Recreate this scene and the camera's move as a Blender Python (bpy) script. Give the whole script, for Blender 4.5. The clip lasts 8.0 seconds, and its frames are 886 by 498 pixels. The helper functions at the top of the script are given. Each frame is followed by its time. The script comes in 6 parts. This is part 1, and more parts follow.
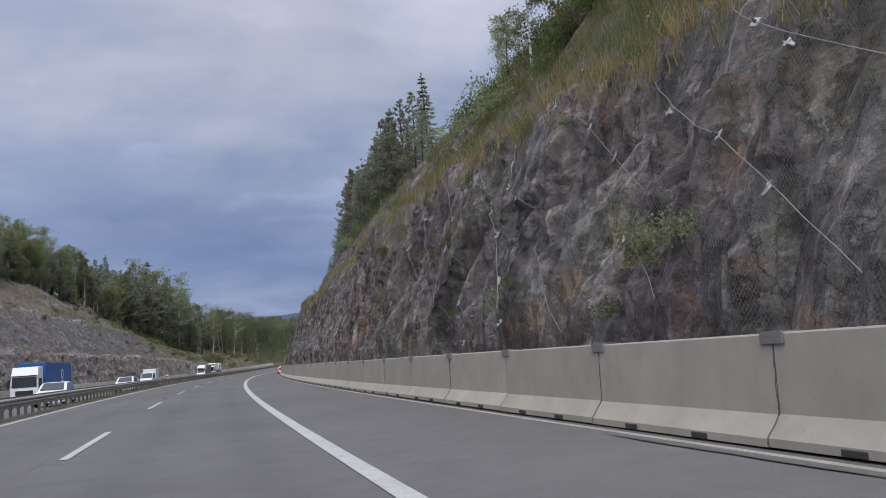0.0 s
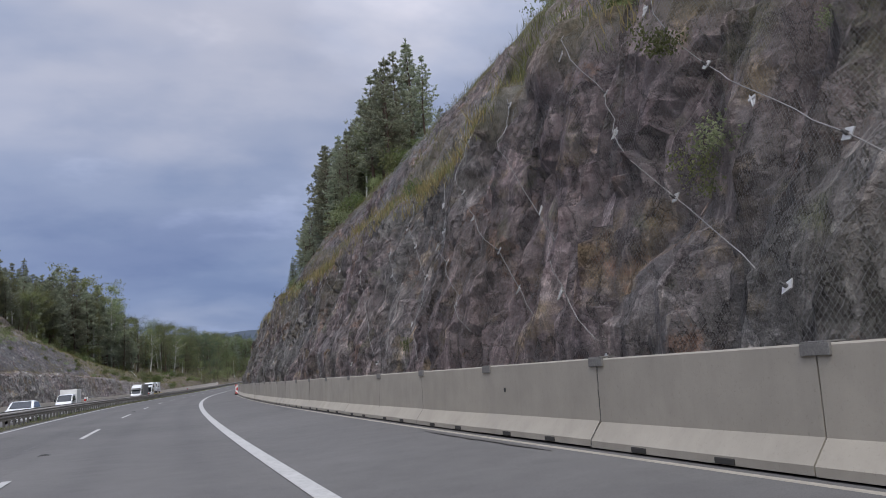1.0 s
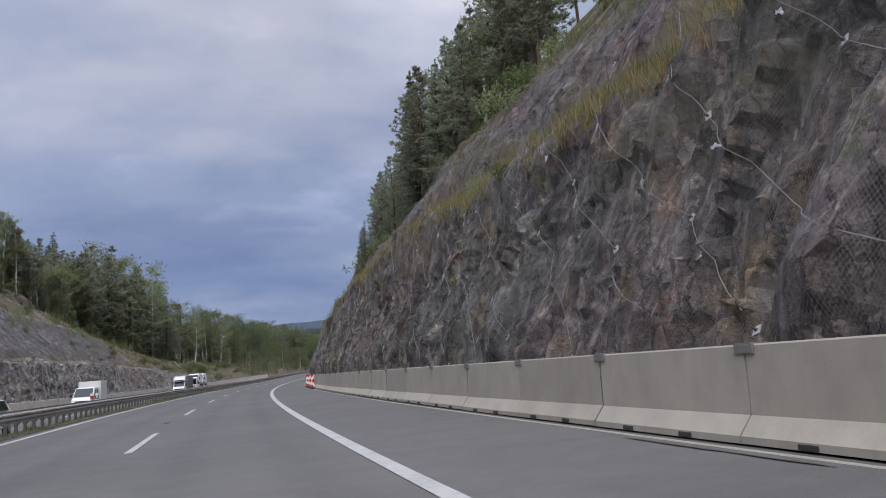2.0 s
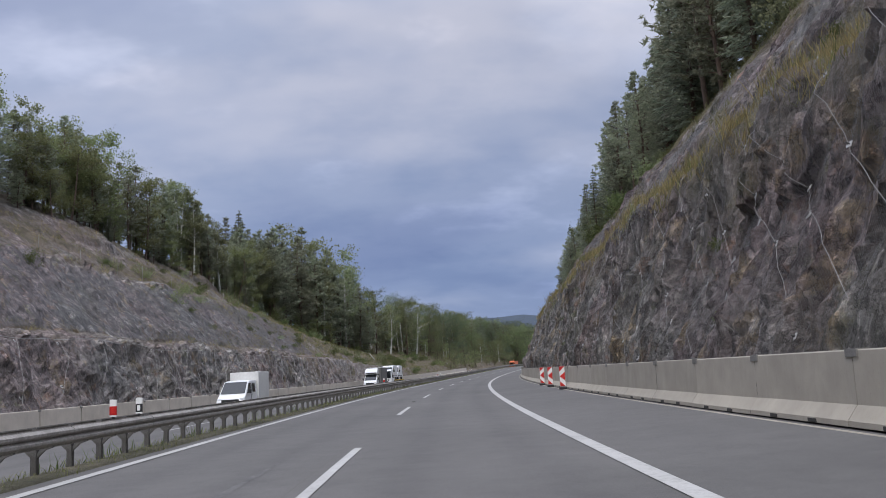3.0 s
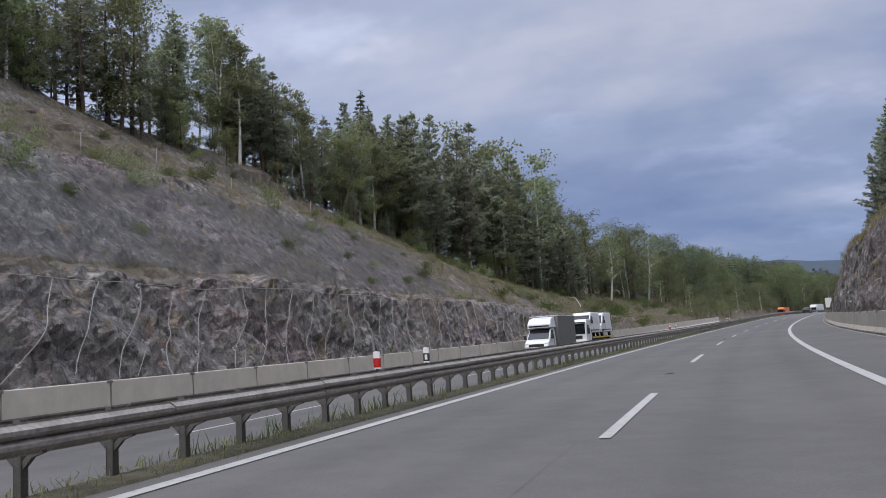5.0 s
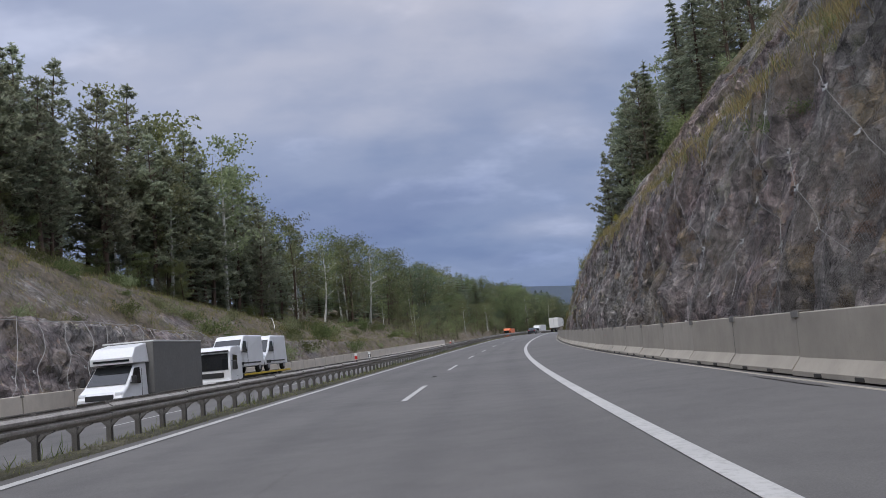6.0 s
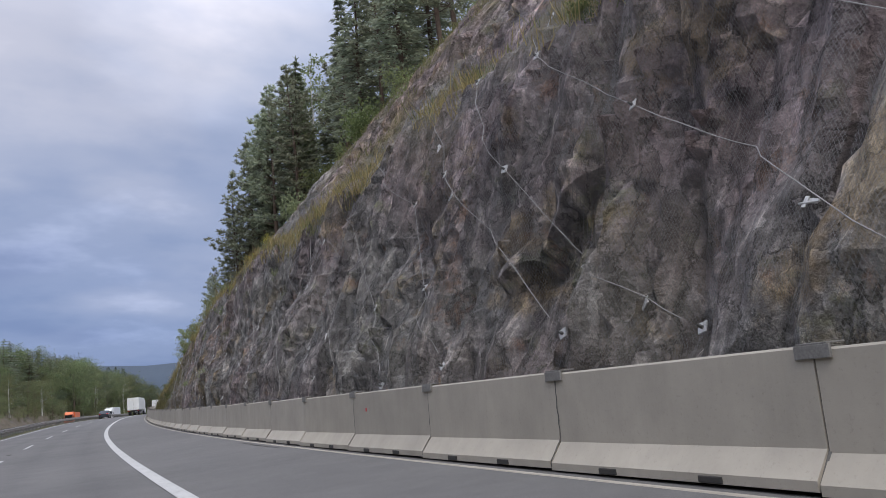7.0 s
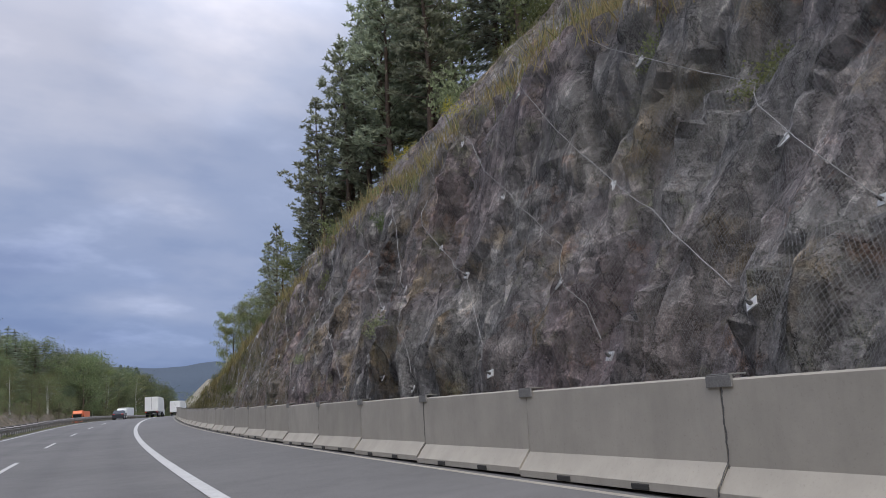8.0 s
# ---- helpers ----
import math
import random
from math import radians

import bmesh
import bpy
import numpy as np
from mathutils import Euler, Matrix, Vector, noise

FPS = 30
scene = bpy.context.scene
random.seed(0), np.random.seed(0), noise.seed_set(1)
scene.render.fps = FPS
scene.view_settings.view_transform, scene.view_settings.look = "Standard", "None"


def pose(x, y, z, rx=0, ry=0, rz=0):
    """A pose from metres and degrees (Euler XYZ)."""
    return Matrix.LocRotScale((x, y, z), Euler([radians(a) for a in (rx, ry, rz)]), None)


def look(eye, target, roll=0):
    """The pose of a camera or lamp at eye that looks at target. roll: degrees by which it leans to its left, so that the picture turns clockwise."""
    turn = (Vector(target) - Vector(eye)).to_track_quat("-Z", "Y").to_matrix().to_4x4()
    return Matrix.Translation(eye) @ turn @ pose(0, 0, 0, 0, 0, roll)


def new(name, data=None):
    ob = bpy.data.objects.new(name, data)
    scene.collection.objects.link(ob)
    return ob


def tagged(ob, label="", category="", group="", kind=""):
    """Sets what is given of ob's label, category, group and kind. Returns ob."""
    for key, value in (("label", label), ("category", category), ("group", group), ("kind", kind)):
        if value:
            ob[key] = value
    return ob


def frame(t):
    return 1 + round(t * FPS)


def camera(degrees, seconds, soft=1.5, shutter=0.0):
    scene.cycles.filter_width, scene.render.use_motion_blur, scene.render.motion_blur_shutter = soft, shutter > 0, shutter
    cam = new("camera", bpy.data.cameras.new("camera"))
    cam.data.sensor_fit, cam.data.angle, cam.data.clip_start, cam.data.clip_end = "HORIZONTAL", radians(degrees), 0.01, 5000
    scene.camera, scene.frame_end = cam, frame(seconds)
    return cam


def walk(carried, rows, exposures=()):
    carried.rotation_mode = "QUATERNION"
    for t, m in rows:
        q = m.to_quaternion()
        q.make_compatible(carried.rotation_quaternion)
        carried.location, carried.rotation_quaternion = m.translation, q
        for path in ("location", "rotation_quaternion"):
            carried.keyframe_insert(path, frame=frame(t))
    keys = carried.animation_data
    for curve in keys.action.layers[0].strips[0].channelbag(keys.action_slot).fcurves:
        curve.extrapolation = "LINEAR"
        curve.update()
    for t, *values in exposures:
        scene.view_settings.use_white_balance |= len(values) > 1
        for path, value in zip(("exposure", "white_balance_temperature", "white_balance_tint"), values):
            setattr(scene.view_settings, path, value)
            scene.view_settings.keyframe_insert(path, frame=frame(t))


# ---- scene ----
cam = camera(58.30, 8.0, soft=0.7)
PATH = [
    (0, (-1.736, 16.538, 1.283), (4.390, 35.394, 3.916), -3.96),
    (0.5, (-1.452, 28.182, 1.286), (5.283, 46.815, 4.014), -4.18),
    (1, (-1.240, 40.390, 1.290), (6.205, 58.709, 4.287), -4.23),
    (1.2, (-1.067, 45.589, 1.293), (6.565, 63.832, 4.282), -4.40),
    (2.3, (-0.249, 76.108, 1.308), (5.967, 94.901, 4.169), -4.09),
    (2.5, (0.055, 81.202, 1.311), (6.142, 100.039, 4.158), -4.14),
    (2.7, (0.144, 85.980, 1.314), (5.266, 105.091, 4.236), -4.06),
    (3, (0.745, 94.163, 1.318), (2.655, 113.828, 4.421), -3.40),
    (3.2, (1.141, 100.016, 1.321), (0.500, 119.757, 4.465), -2.97),
    (3.5, (1.796, 107.728, 1.324), (-0.135, 127.439, 4.113), -3.01),
    (3.9, (2.732, 118.316, 1.329), (0.452, 138.002, 4.023), -2.75),
    (4, (3.006, 121.097, 1.330), (0.578, 140.766, 4.013), -3.05),
    (4.2, (3.583, 126.407, 1.332), (0.526, 145.998, 3.952), -3.08),
    (5.3, (7.290, 155.194, 1.357), (3.222, 174.644, 3.621), -3.84),
    (5.5, (8.172, 160.421, 1.366), (5.211, 180.059, 3.733), -4.19),
    (5.7, (8.983, 165.566, 1.375), (7.660, 185.380, 3.754), -4.61),
    (6, (10.287, 173.482, 1.393), (12.751, 193.181, 3.817), -5.22),
    (6.2, (11.194, 179.058, 1.409), (17.115, 198.018, 3.741), -5.84),
    (6.5, (12.506, 186.333, 1.433), (22.713, 203.392, 3.624), -6.44),
    (6.7, (13.370, 191.226, 1.452), (24.977, 207.329, 3.899), -6.43),
    (7, (14.757, 198.459, 1.485), (26.650, 214.171, 4.906), -6.02),
    (7.5, (17.099, 210.752, 1.553), (28.910, 226.435, 5.369), -4.28),
    (8, (19.332, 222.867, 1.638), (30.986, 238.678, 5.405), -3.99),
]
walk(cam, [(t, look(eye, target, roll)) for t, eye, target, roll in PATH],
     [(0, -0.10), (1.0, -0.10), (2.5, -0.05), (3.5, 0.0), (5.5, 0.0), (6.0, -0.12), (6.5, -0.20), (7.0, 0.10), (7.5, 0.07), (8.0, 0.04)])

# ---- light, sky and exposure ----
world = bpy.data.worlds.new("overcast_sky")
scene.world = world
world.use_nodes = True
SUN_AZ, SUN_EL = -160.0, 55.0          # degrees: to the right of +y, above the horizon


def build_sky():
    nt = world.node_tree
    nt.nodes.clear()
    N, L = nt.nodes.new, nt.links.new
    out, bg = N("ShaderNodeOutputWorld"), N("ShaderNodeBackground")
    sky = N("ShaderNodeTexSky")
    sky.sky_type, sky.sun_disc = "NISHITA", False
    sky.sun_elevation, sky.sun_rotation = radians(SUN_EL), radians(SUN_AZ)
    dim = N("ShaderNodeVectorMath"); dim.operation = "SCALE"; dim.inputs["Scale"].default_value = 0.10
    L(sky.outputs[0], dim.inputs[0])
    tc, sep = N("ShaderNodeTexCoord"), N("ShaderNodeSeparateXYZ")
    L(tc.outputs["Generated"], sep.inputs[0])
    # cloud layer seen in perspective: direction divided by its height
    hz = N("ShaderNodeMath"); hz.operation = "MAXIMUM"; hz.inputs[1].default_value = 0.0
    L(sep.outputs["Z"], hz.inputs[0])
    ad = N("ShaderNodeMath"); ad.operation = "ADD"; ad.inputs[1].default_value = 0.34
    L(hz.outputs[0], ad.inputs[0])
    comb = N("ShaderNodeCombineXYZ")
    for i in range(2):
        dv = N("ShaderNodeMath"); dv.operation = "DIVIDE"
        L(sep.outputs[i], dv.inputs[0]); L(ad.outputs[0], dv.inputs[1]); L(dv.outputs[0], comb.inputs[i])
    def clouds(scale, detail, rough, seed):
        mp = N("ShaderNodeMapping"); mp.inputs["Location"].default_value = (seed, seed * 0.7, 0)
        mp.inputs["Scale"].default_value = scale
        L(comb.outputs[0], mp.inputs["Vector"])
        nz = N("ShaderNodeTexNoise"); nz.inputs["Scale"].default_value = 1.0
        nz.inputs["Detail"].default_value, nz.inputs["Roughness"].default_value = detail, rough
        L(mp.outputs[0], nz.inputs["Vector"])
        return nz.outputs["Fac"]
    def ramp(fac, stops):
        r = N("ShaderNodeValToRGB"); el = r.color_ramp.elements
        while len(el) < len(stops): el.new(0.5)
        for e, (p, c) in zip(el, stops): e.position, e.color = p, (*c, 1)
        r.color_ramp.interpolation = "EASE"
        L(fac, r.inputs[0]); return r.outputs[0]
    big = ramp(clouds((1.15, 1.7, 1), 4, 0.5, 3.1), [(0.34, (0.275, 0.328, 0.495)), (0.50, (0.345, 0.40, 0.555)), (0.68, (0.50, 0.525, 0.64))])
    fine = ramp(clouds((2.3, 3.1, 1), 5, 0.55, 8.4), [(0.36, (0.90, 0.93, 0.97)), (0.54, (1.07, 1.06, 1.05)), (0.74, (1.52, 1.44, 1.35))])
    mul = N("ShaderNodeMix"); mul.data_type, mul.blend_type = "RGBA", "MULTIPLY"; mul.inputs["Factor"].default_value = 1.0
    L(big, mul.inputs["A"]); L(fine, mul.inputs["B"])
    # heavier, bluer cloud low over the horizon
    low = ramp(hz.outputs[0], [(0.0, (0.56, 0.66, 0.82)), (0.10, (0.68, 0.76, 0.90)), (0.25, (0.90, 0.93, 0.98)), (0.42, (1.04, 1.03, 1.02)), (0.62, (2.3, 2.2, 2.05)), (1.0, (3.6, 3.4, 3.1))])
    mul2 = N("ShaderNodeMix"); mul2.data_type, mul2.blend_type = "RGBA", "MULTIPLY"; mul2.inputs["Factor"].default_value = 1.0
    L(mul.outputs["Result"], mul2.inputs["A"]); L(low, mul2.inputs["B"])
    # thinner, brighter cloud towards the hidden sun
    dot = N("ShaderNodeVectorMath"); dot.operation = "DOT_PRODUCT"
    dot.inputs[1].default_value = (math.sin(radians(SUN_AZ)), math.cos(radians(SUN_AZ)), 0.0)
    L(tc.outputs["Generated"], dot.inputs[0])
    half = N("ShaderNodeMath"); half.operation = "MULTIPLY_ADD"; half.inputs[1].default_value, half.inputs[2].default_value = 0.5, 0.5
    L(dot.outputs["Value"], half.inputs[0])
    glow = ramp(half.outputs[0], [(0.01, (0.95, 0.96, 0.985)), (0.15, (1.16, 1.15, 1.14)), (1.0, (1.6, 1.55, 1.45))])
    mul3 = N("ShaderNodeMix"); mul3.data_type, mul3.blend_type = "RGBA", "MULTIPLY"; mul3.inputs["Factor"].default_value = 1.0
    L(mul2.outputs["Result"], mul3.inputs["A"]); L(glow, mul3.inputs["B"])
    # a thin place in the cloud that shines white
    thin = N("ShaderNodeVectorMath"); thin.operation = "DOT_PRODUCT"
    thin.inputs[1].default_value = (math.sin(radians(22.2)) * math.cos(radians(29)), math.cos(radians(22.2)) * math.cos(radians(29)), math.sin(radians(29)))
    L(tc.outputs["Generated"], thin.inputs[0])
    rag = N("ShaderNodeMath"); rag.operation = "MULTIPLY_ADD"; rag.inputs[1].default_value = 0.016
    L(clouds((5.0, 7.0, 1), 4, 0.55, 5.2), rag.inputs[0]); L(thin.outputs["Value"], rag.inputs[2])
    span = N("ShaderNodeMapRange"); span.inputs["From Min"].default_value, span.inputs["From Max"].default_value = 0.992, 1.011
    L(rag.outputs[0], span.inputs["Value"])
    white = ramp(span.outputs[0], [(0.0, (1.0, 1.0, 1.0)), (0.55, (1.28, 1.25, 1.2)), (1.0, (1.65, 1.55, 1.42))])
    mul4 = N("ShaderNodeMix"); mul4.data_type, mul4.blend_type = "RGBA", "MULTIPLY"; mul4.inputs["Factor"].default_value = 1.0
    L(mul3.outputs["Result"], mul4.inputs["A"]); L(white, mul4.inputs["B"])
    mix = N("ShaderNodeMix"); mix.data_type = "RGBA"; mix.inputs["Factor"].default_value = 0.94
    L(dim.outputs[0], mix.inputs["A"]); L(mul4.outputs["Result"], mix.inputs["B"])
    L(mix.outputs["Result"], bg.inputs["Color"]); bg.inputs["Strength"].default_value = 1.0
    L(bg.outputs[0], out.inputs["Surface"])


build_sky()
sun_data = bpy.data.lights.new("sun", "SUN")
sun_data.energy, sun_data.angle, sun_data.color = 1.6, radians(24), (1.0, 0.95, 0.87)
sun = new("sun", sun_data)
_d = Vector((math.sin(radians(SUN_AZ)) * math.cos(radians(SUN_EL)), math.cos(radians(SUN_AZ)) * math.cos(radians(SUN_EL)), math.sin(radians(SUN_EL))))
sun.matrix_world = look(_d * 100, (0, 0, 0))

# ---- the road's line ----
# s: metres along the right edge line, o: metres to its right, z: metres over the carriageway
KAPPA = ((-80, 0.2), (-20, 0.355), (50, 0.877), (110, 0.996), (170, 0.974), (240, 0.915), (330, 1.127), (460, 1.127), (1000, 0.5))
SAG = ((-80, 0.0), (-20, 0.18), (110, -0.064), (240, 1.545), (300, 1.5), (315, -2.0), (450, -2.0), (480, 0.0), (1000, 0.0))
S_AX = np.arange(-80.0, 1001.0, 1.0)


def _integral(v):
    w = np.concatenate([[0.0], np.cumsum((v[1:] + v[:-1]) / 2)])
    return w - w[80]


_turn = _integral(np.interp(S_AX, *zip(*KAPPA)) * 1e-3)
_cx, _cy = _integral(np.sin(_turn)), _integral(np.cos(_turn))
_cz = _integral(_integral(np.interp(S_AX, *zip(*SAG)) * 1e-4))


def heading(s):
    return float(np.interp(s, S_AX, _turn))


def on_road(s, o, z=0.0):
    """The place at s, o, z of the road, as arrays or numbers."""
    s, o, z = np.broadcast_arrays(np.asarray(s, float), np.asarray(o, float), np.asarray(z, float))
    x, y, h, a = (np.interp(s, S_AX, c) for c in (_cx, _cy, _cz, _turn))
    return np.stack([x + o * np.cos(a), y - o * np.sin(a), h + z], -1)


def stand(s, o, z=0.0, turn=0.0, scale=1.0):
    """The pose of a thing on the road whose +y looks along it."""
    x, y, h = on_road(s, o, z)
    return pose(x, y, h, 0, 0, turn - math.degrees(heading(s))) @ Matrix.Diagonal((scale, scale, scale, 1))


# ---- materials ----
def node_mat(name):
    m = bpy.data.materials.new(name)
    m.use_nodes = True
    nt = m.node_tree
    b = nt.nodes["Principled BSDF"]
    return m, nt, b


def tex(nt, kind, scale, coord, **kw):
    n = nt.nodes.new("ShaderNodeTex" + kind)
    if "Scale" in n.inputs: n.inputs["Scale"].default_value = scale
    for k, v in kw.items():
        n.inputs[k].default_value = v
    nt.links.new(coord, n.inputs["Vector"])
    return n


def mapped(nt, scale=(1, 1, 1), rot=(0, 0, 0), loc=(0, 0, 0), which="Object"):
    tc, mp = nt.nodes.new("ShaderNodeTexCoord"), nt.nodes.new("ShaderNodeMapping")
    mp.inputs["Scale"].default_value, mp.inputs["Rotation"].default_value, mp.inputs["Location"].default_value = scale, rot, loc
    nt.links.new(tc.outputs[which], mp.inputs[0])
    return mp.outputs[0]


def ramped(nt, fac, stops):
    r = nt.nodes.new("ShaderNodeValToRGB")
    el = r.color_ramp.elements
    while len(el) < len(stops): el.new(0.5)
    for e, (p, c) in zip(el, stops):
        e.position, e.color = p, (*(c if hasattr(c, "__len__") else (c, c, c)), 1)
    nt.links.new(fac, r.inputs[0])
    return r.outputs[0]


def blended(nt, fac, a, b, mode="MIX"):
    m = nt.nodes.new("ShaderNodeMix")
    m.data_type, m.blend_type = "RGBA", mode
    for key, v in (("Factor", fac), ("A", a), ("B", b)):
        sock = m.inputs[key]
        if hasattr(v, "links"): nt.links.new(v, sock)
        elif key == "Factor": sock.default_value = v
        else: sock.default_value = (*v, 1) if hasattr(v, "__len__") else (v, v, v, 1)
    return m.outputs["Result"]


def math_node(nt, op, a, b=None):
    n = nt.nodes.new("ShaderNodeMath"); n.operation = op
    for i, v in enumerate((a, b)):
        if v is None: continue
        if hasattr(v, "links"): nt.links.new(v, n.inputs[i])
        else: n.inputs[i].default_value = v
    return n.outputs[0]


def bumped(nt, b, height, strength, dist=0.02):
    n = nt.nodes.new("ShaderNodeBump")
    n.inputs["Strength"].default_value, n.inputs["Distance"].default_value = strength, dist
    nt.links.new(height, n.inputs["Height"]); nt.links.new(n.outputs[0], b.inputs["Normal"])


def simple(name, col, rough=0.6, metal=0.0, var=0.15, scale=6.0, bump=0.0, spec=0.5):
    m, nt, b = node_mat(name)
    c = mapped(nt)
    n1, n2 = tex(nt, "Noise", scale, c, Detail=5.0), tex(nt, "Noise", scale * 9, c, Detail=3.0)
    f = math_node(nt, "MULTIPLY", n1.outputs["Fac"], n2.outputs["Fac"])
    lo, hi = [max(0, v * (1 - var)) for v in col], [min(1, v * (1 + var)) for v in col]
    nt.links.new(ramped(nt, f, [(0.12, lo), (0.42, hi)]), b.inputs["Base Color"])
    b.inputs["Roughness"].default_value, b.inputs["Metallic"].default_value = rough, metal
    b.inputs["Specular IOR Level"].default_value = spec
    if bump: bumped(nt, b, n2.outputs["Fac"], bump, 0.01)
    return m


def asphalt_material():
    m, nt, b = node_mat("asphalt")
    c = mapped(nt)
    big = tex(nt, "Noise", 0.12, c, Detail=4.0, Roughness=0.6)
    mid = tex(nt, "Noise", 1.7, c, Detail=6.0, Roughness=0.65)
    grit = tex(nt, "Noise", 60.0, c, Detail=2.0, Roughness=0.7)
    base = ramped(nt, big.outputs["Fac"], [(0.3, (0.100, 0.096, 0.091)), (0.7, (0.136, 0.130, 0.123))])
    base = blended(nt, 0.55, base, ramped(nt, mid.outputs["Fac"], [(0.3, 0.80), (0.7, 1.16)]), "MULTIPLY")
    base = blended(nt, 0.5, base, ramped(nt, grit.outputs["Fac"], [(0.3, 0.7), (0.7, 1.3)]), "MULTIPLY")
    # lengthwise tyre polish and seams carried by the mesh's own lane coordinate
    at = nt.nodes.new("ShaderNodeAttribute"); at.attribute_name = "wear"
    base = blended(nt, at.outputs["Fac"], base, blended(nt, 1.0, base, (0.80, 0.80, 0.81), "MULTIPLY"))
    nt.links.new(base, b.inputs["Base Color"])
    b.inputs["Roughness"].default_value = 0.82
    b.inputs["Specular IOR Level"].default_value = 0.35
    bumped(nt, b, grit.outputs["Fac"], 0.35, 0.008)
    return m


def paint_material():
    m, nt, b = node_mat("road_paint")
    c = mapped(nt)
    n = tex(nt, "Noise", 9.0, c, Detail=6.0, Roughness=0.75)
    g = tex(nt, "Noise", 1.1, c, Detail=3.0)
    col = blended(nt, 0.6, ramped(nt, n.outputs["Fac"], [(0.30, (0.31, 0.303, 0.285)), (0.52, (0.445, 0.438, 0.418))]), ramped(nt, g.outputs["Fac"], [(0.3, 0.8), (0.7, 1.1)]), "MULTIPLY")
    nt.links.new(col, b.inputs["Base Color"]); b.inputs["Roughness"].default_value = 0.7
    bumped(nt, b, n.outputs["Fac"], 0.2, 0.005)
    return m


def concrete_material(name="barrier_concrete", tint=(1.0, 0.905, 0.755), k=0.94, spread=1.0):
    m, nt, b = node_mat(name)
    c = mapped(nt)
    oi = nt.nodes.new("ShaderNodeObjectInfo")
    off = nt.nodes.new("ShaderNodeVectorMath"); off.operation = "ADD"
    nt.links.new(c, off.inputs[0])
    sc = nt.nodes.new("ShaderNodeVectorMath"); sc.operation = "SCALE"; sc.inputs[0].default_value = (37, 91, 13)
    nt.links.new(oi.outputs["Random"], sc.inputs["Scale"]); nt.links.new(sc.outputs[0], off.inputs[1])
    v = off.outputs[0]
    cloud = tex(nt, "Noise", 1.3, v, Detail=6.0, Roughness=0.6)
    spots = tex(nt, "Noise", 26.0, v, Detail=4.0, Roughness=0.7)
    streak_map = nt.nodes.new("ShaderNodeMapping"); streak_map.inputs["Scale"].default_value = (3.2, 3.2, 0.5)
    nt.links.new(v, streak_map.inputs[0])
    streak = tex(nt, "Noise", 1.0, streak_map.outputs[0], Detail=5.0, Roughness=0.7)
    col = ramped(nt, cloud.outputs["Fac"], [(0.25, [0.34 * k * t for t in tint]), (0.75, [0.44 * k * t for t in tint])])
    col = blended(nt, 0.20, col, ramped(nt, streak.outputs["Fac"], [(0.34, 0.72), (0.52, 1.0), (0.75, 1.1)]), "MULTIPLY")
    col = blended(nt, 0.35, col, ramped(nt, spots.outputs["Fac"], [(0.28, 0.55), (0.42, 1.0)]), "MULTIPLY")
    col = blended(nt, 1.0, col, ramped(nt, oi.outputs["Random"], [(0.0, [1 - 0.08 * spread] * 3), (0.5, (1.0, 0.995, 0.98)), (1.0, [1 + 0.05 * spread] * 3)]), "MULTIPLY")
    nt.links.new(col, b.inputs["Base Color"]); b.inputs["Roughness"].default_value = 0.85
    bumped(nt, b, spots.outputs["Fac"], 0.25, 0.006)
    return m


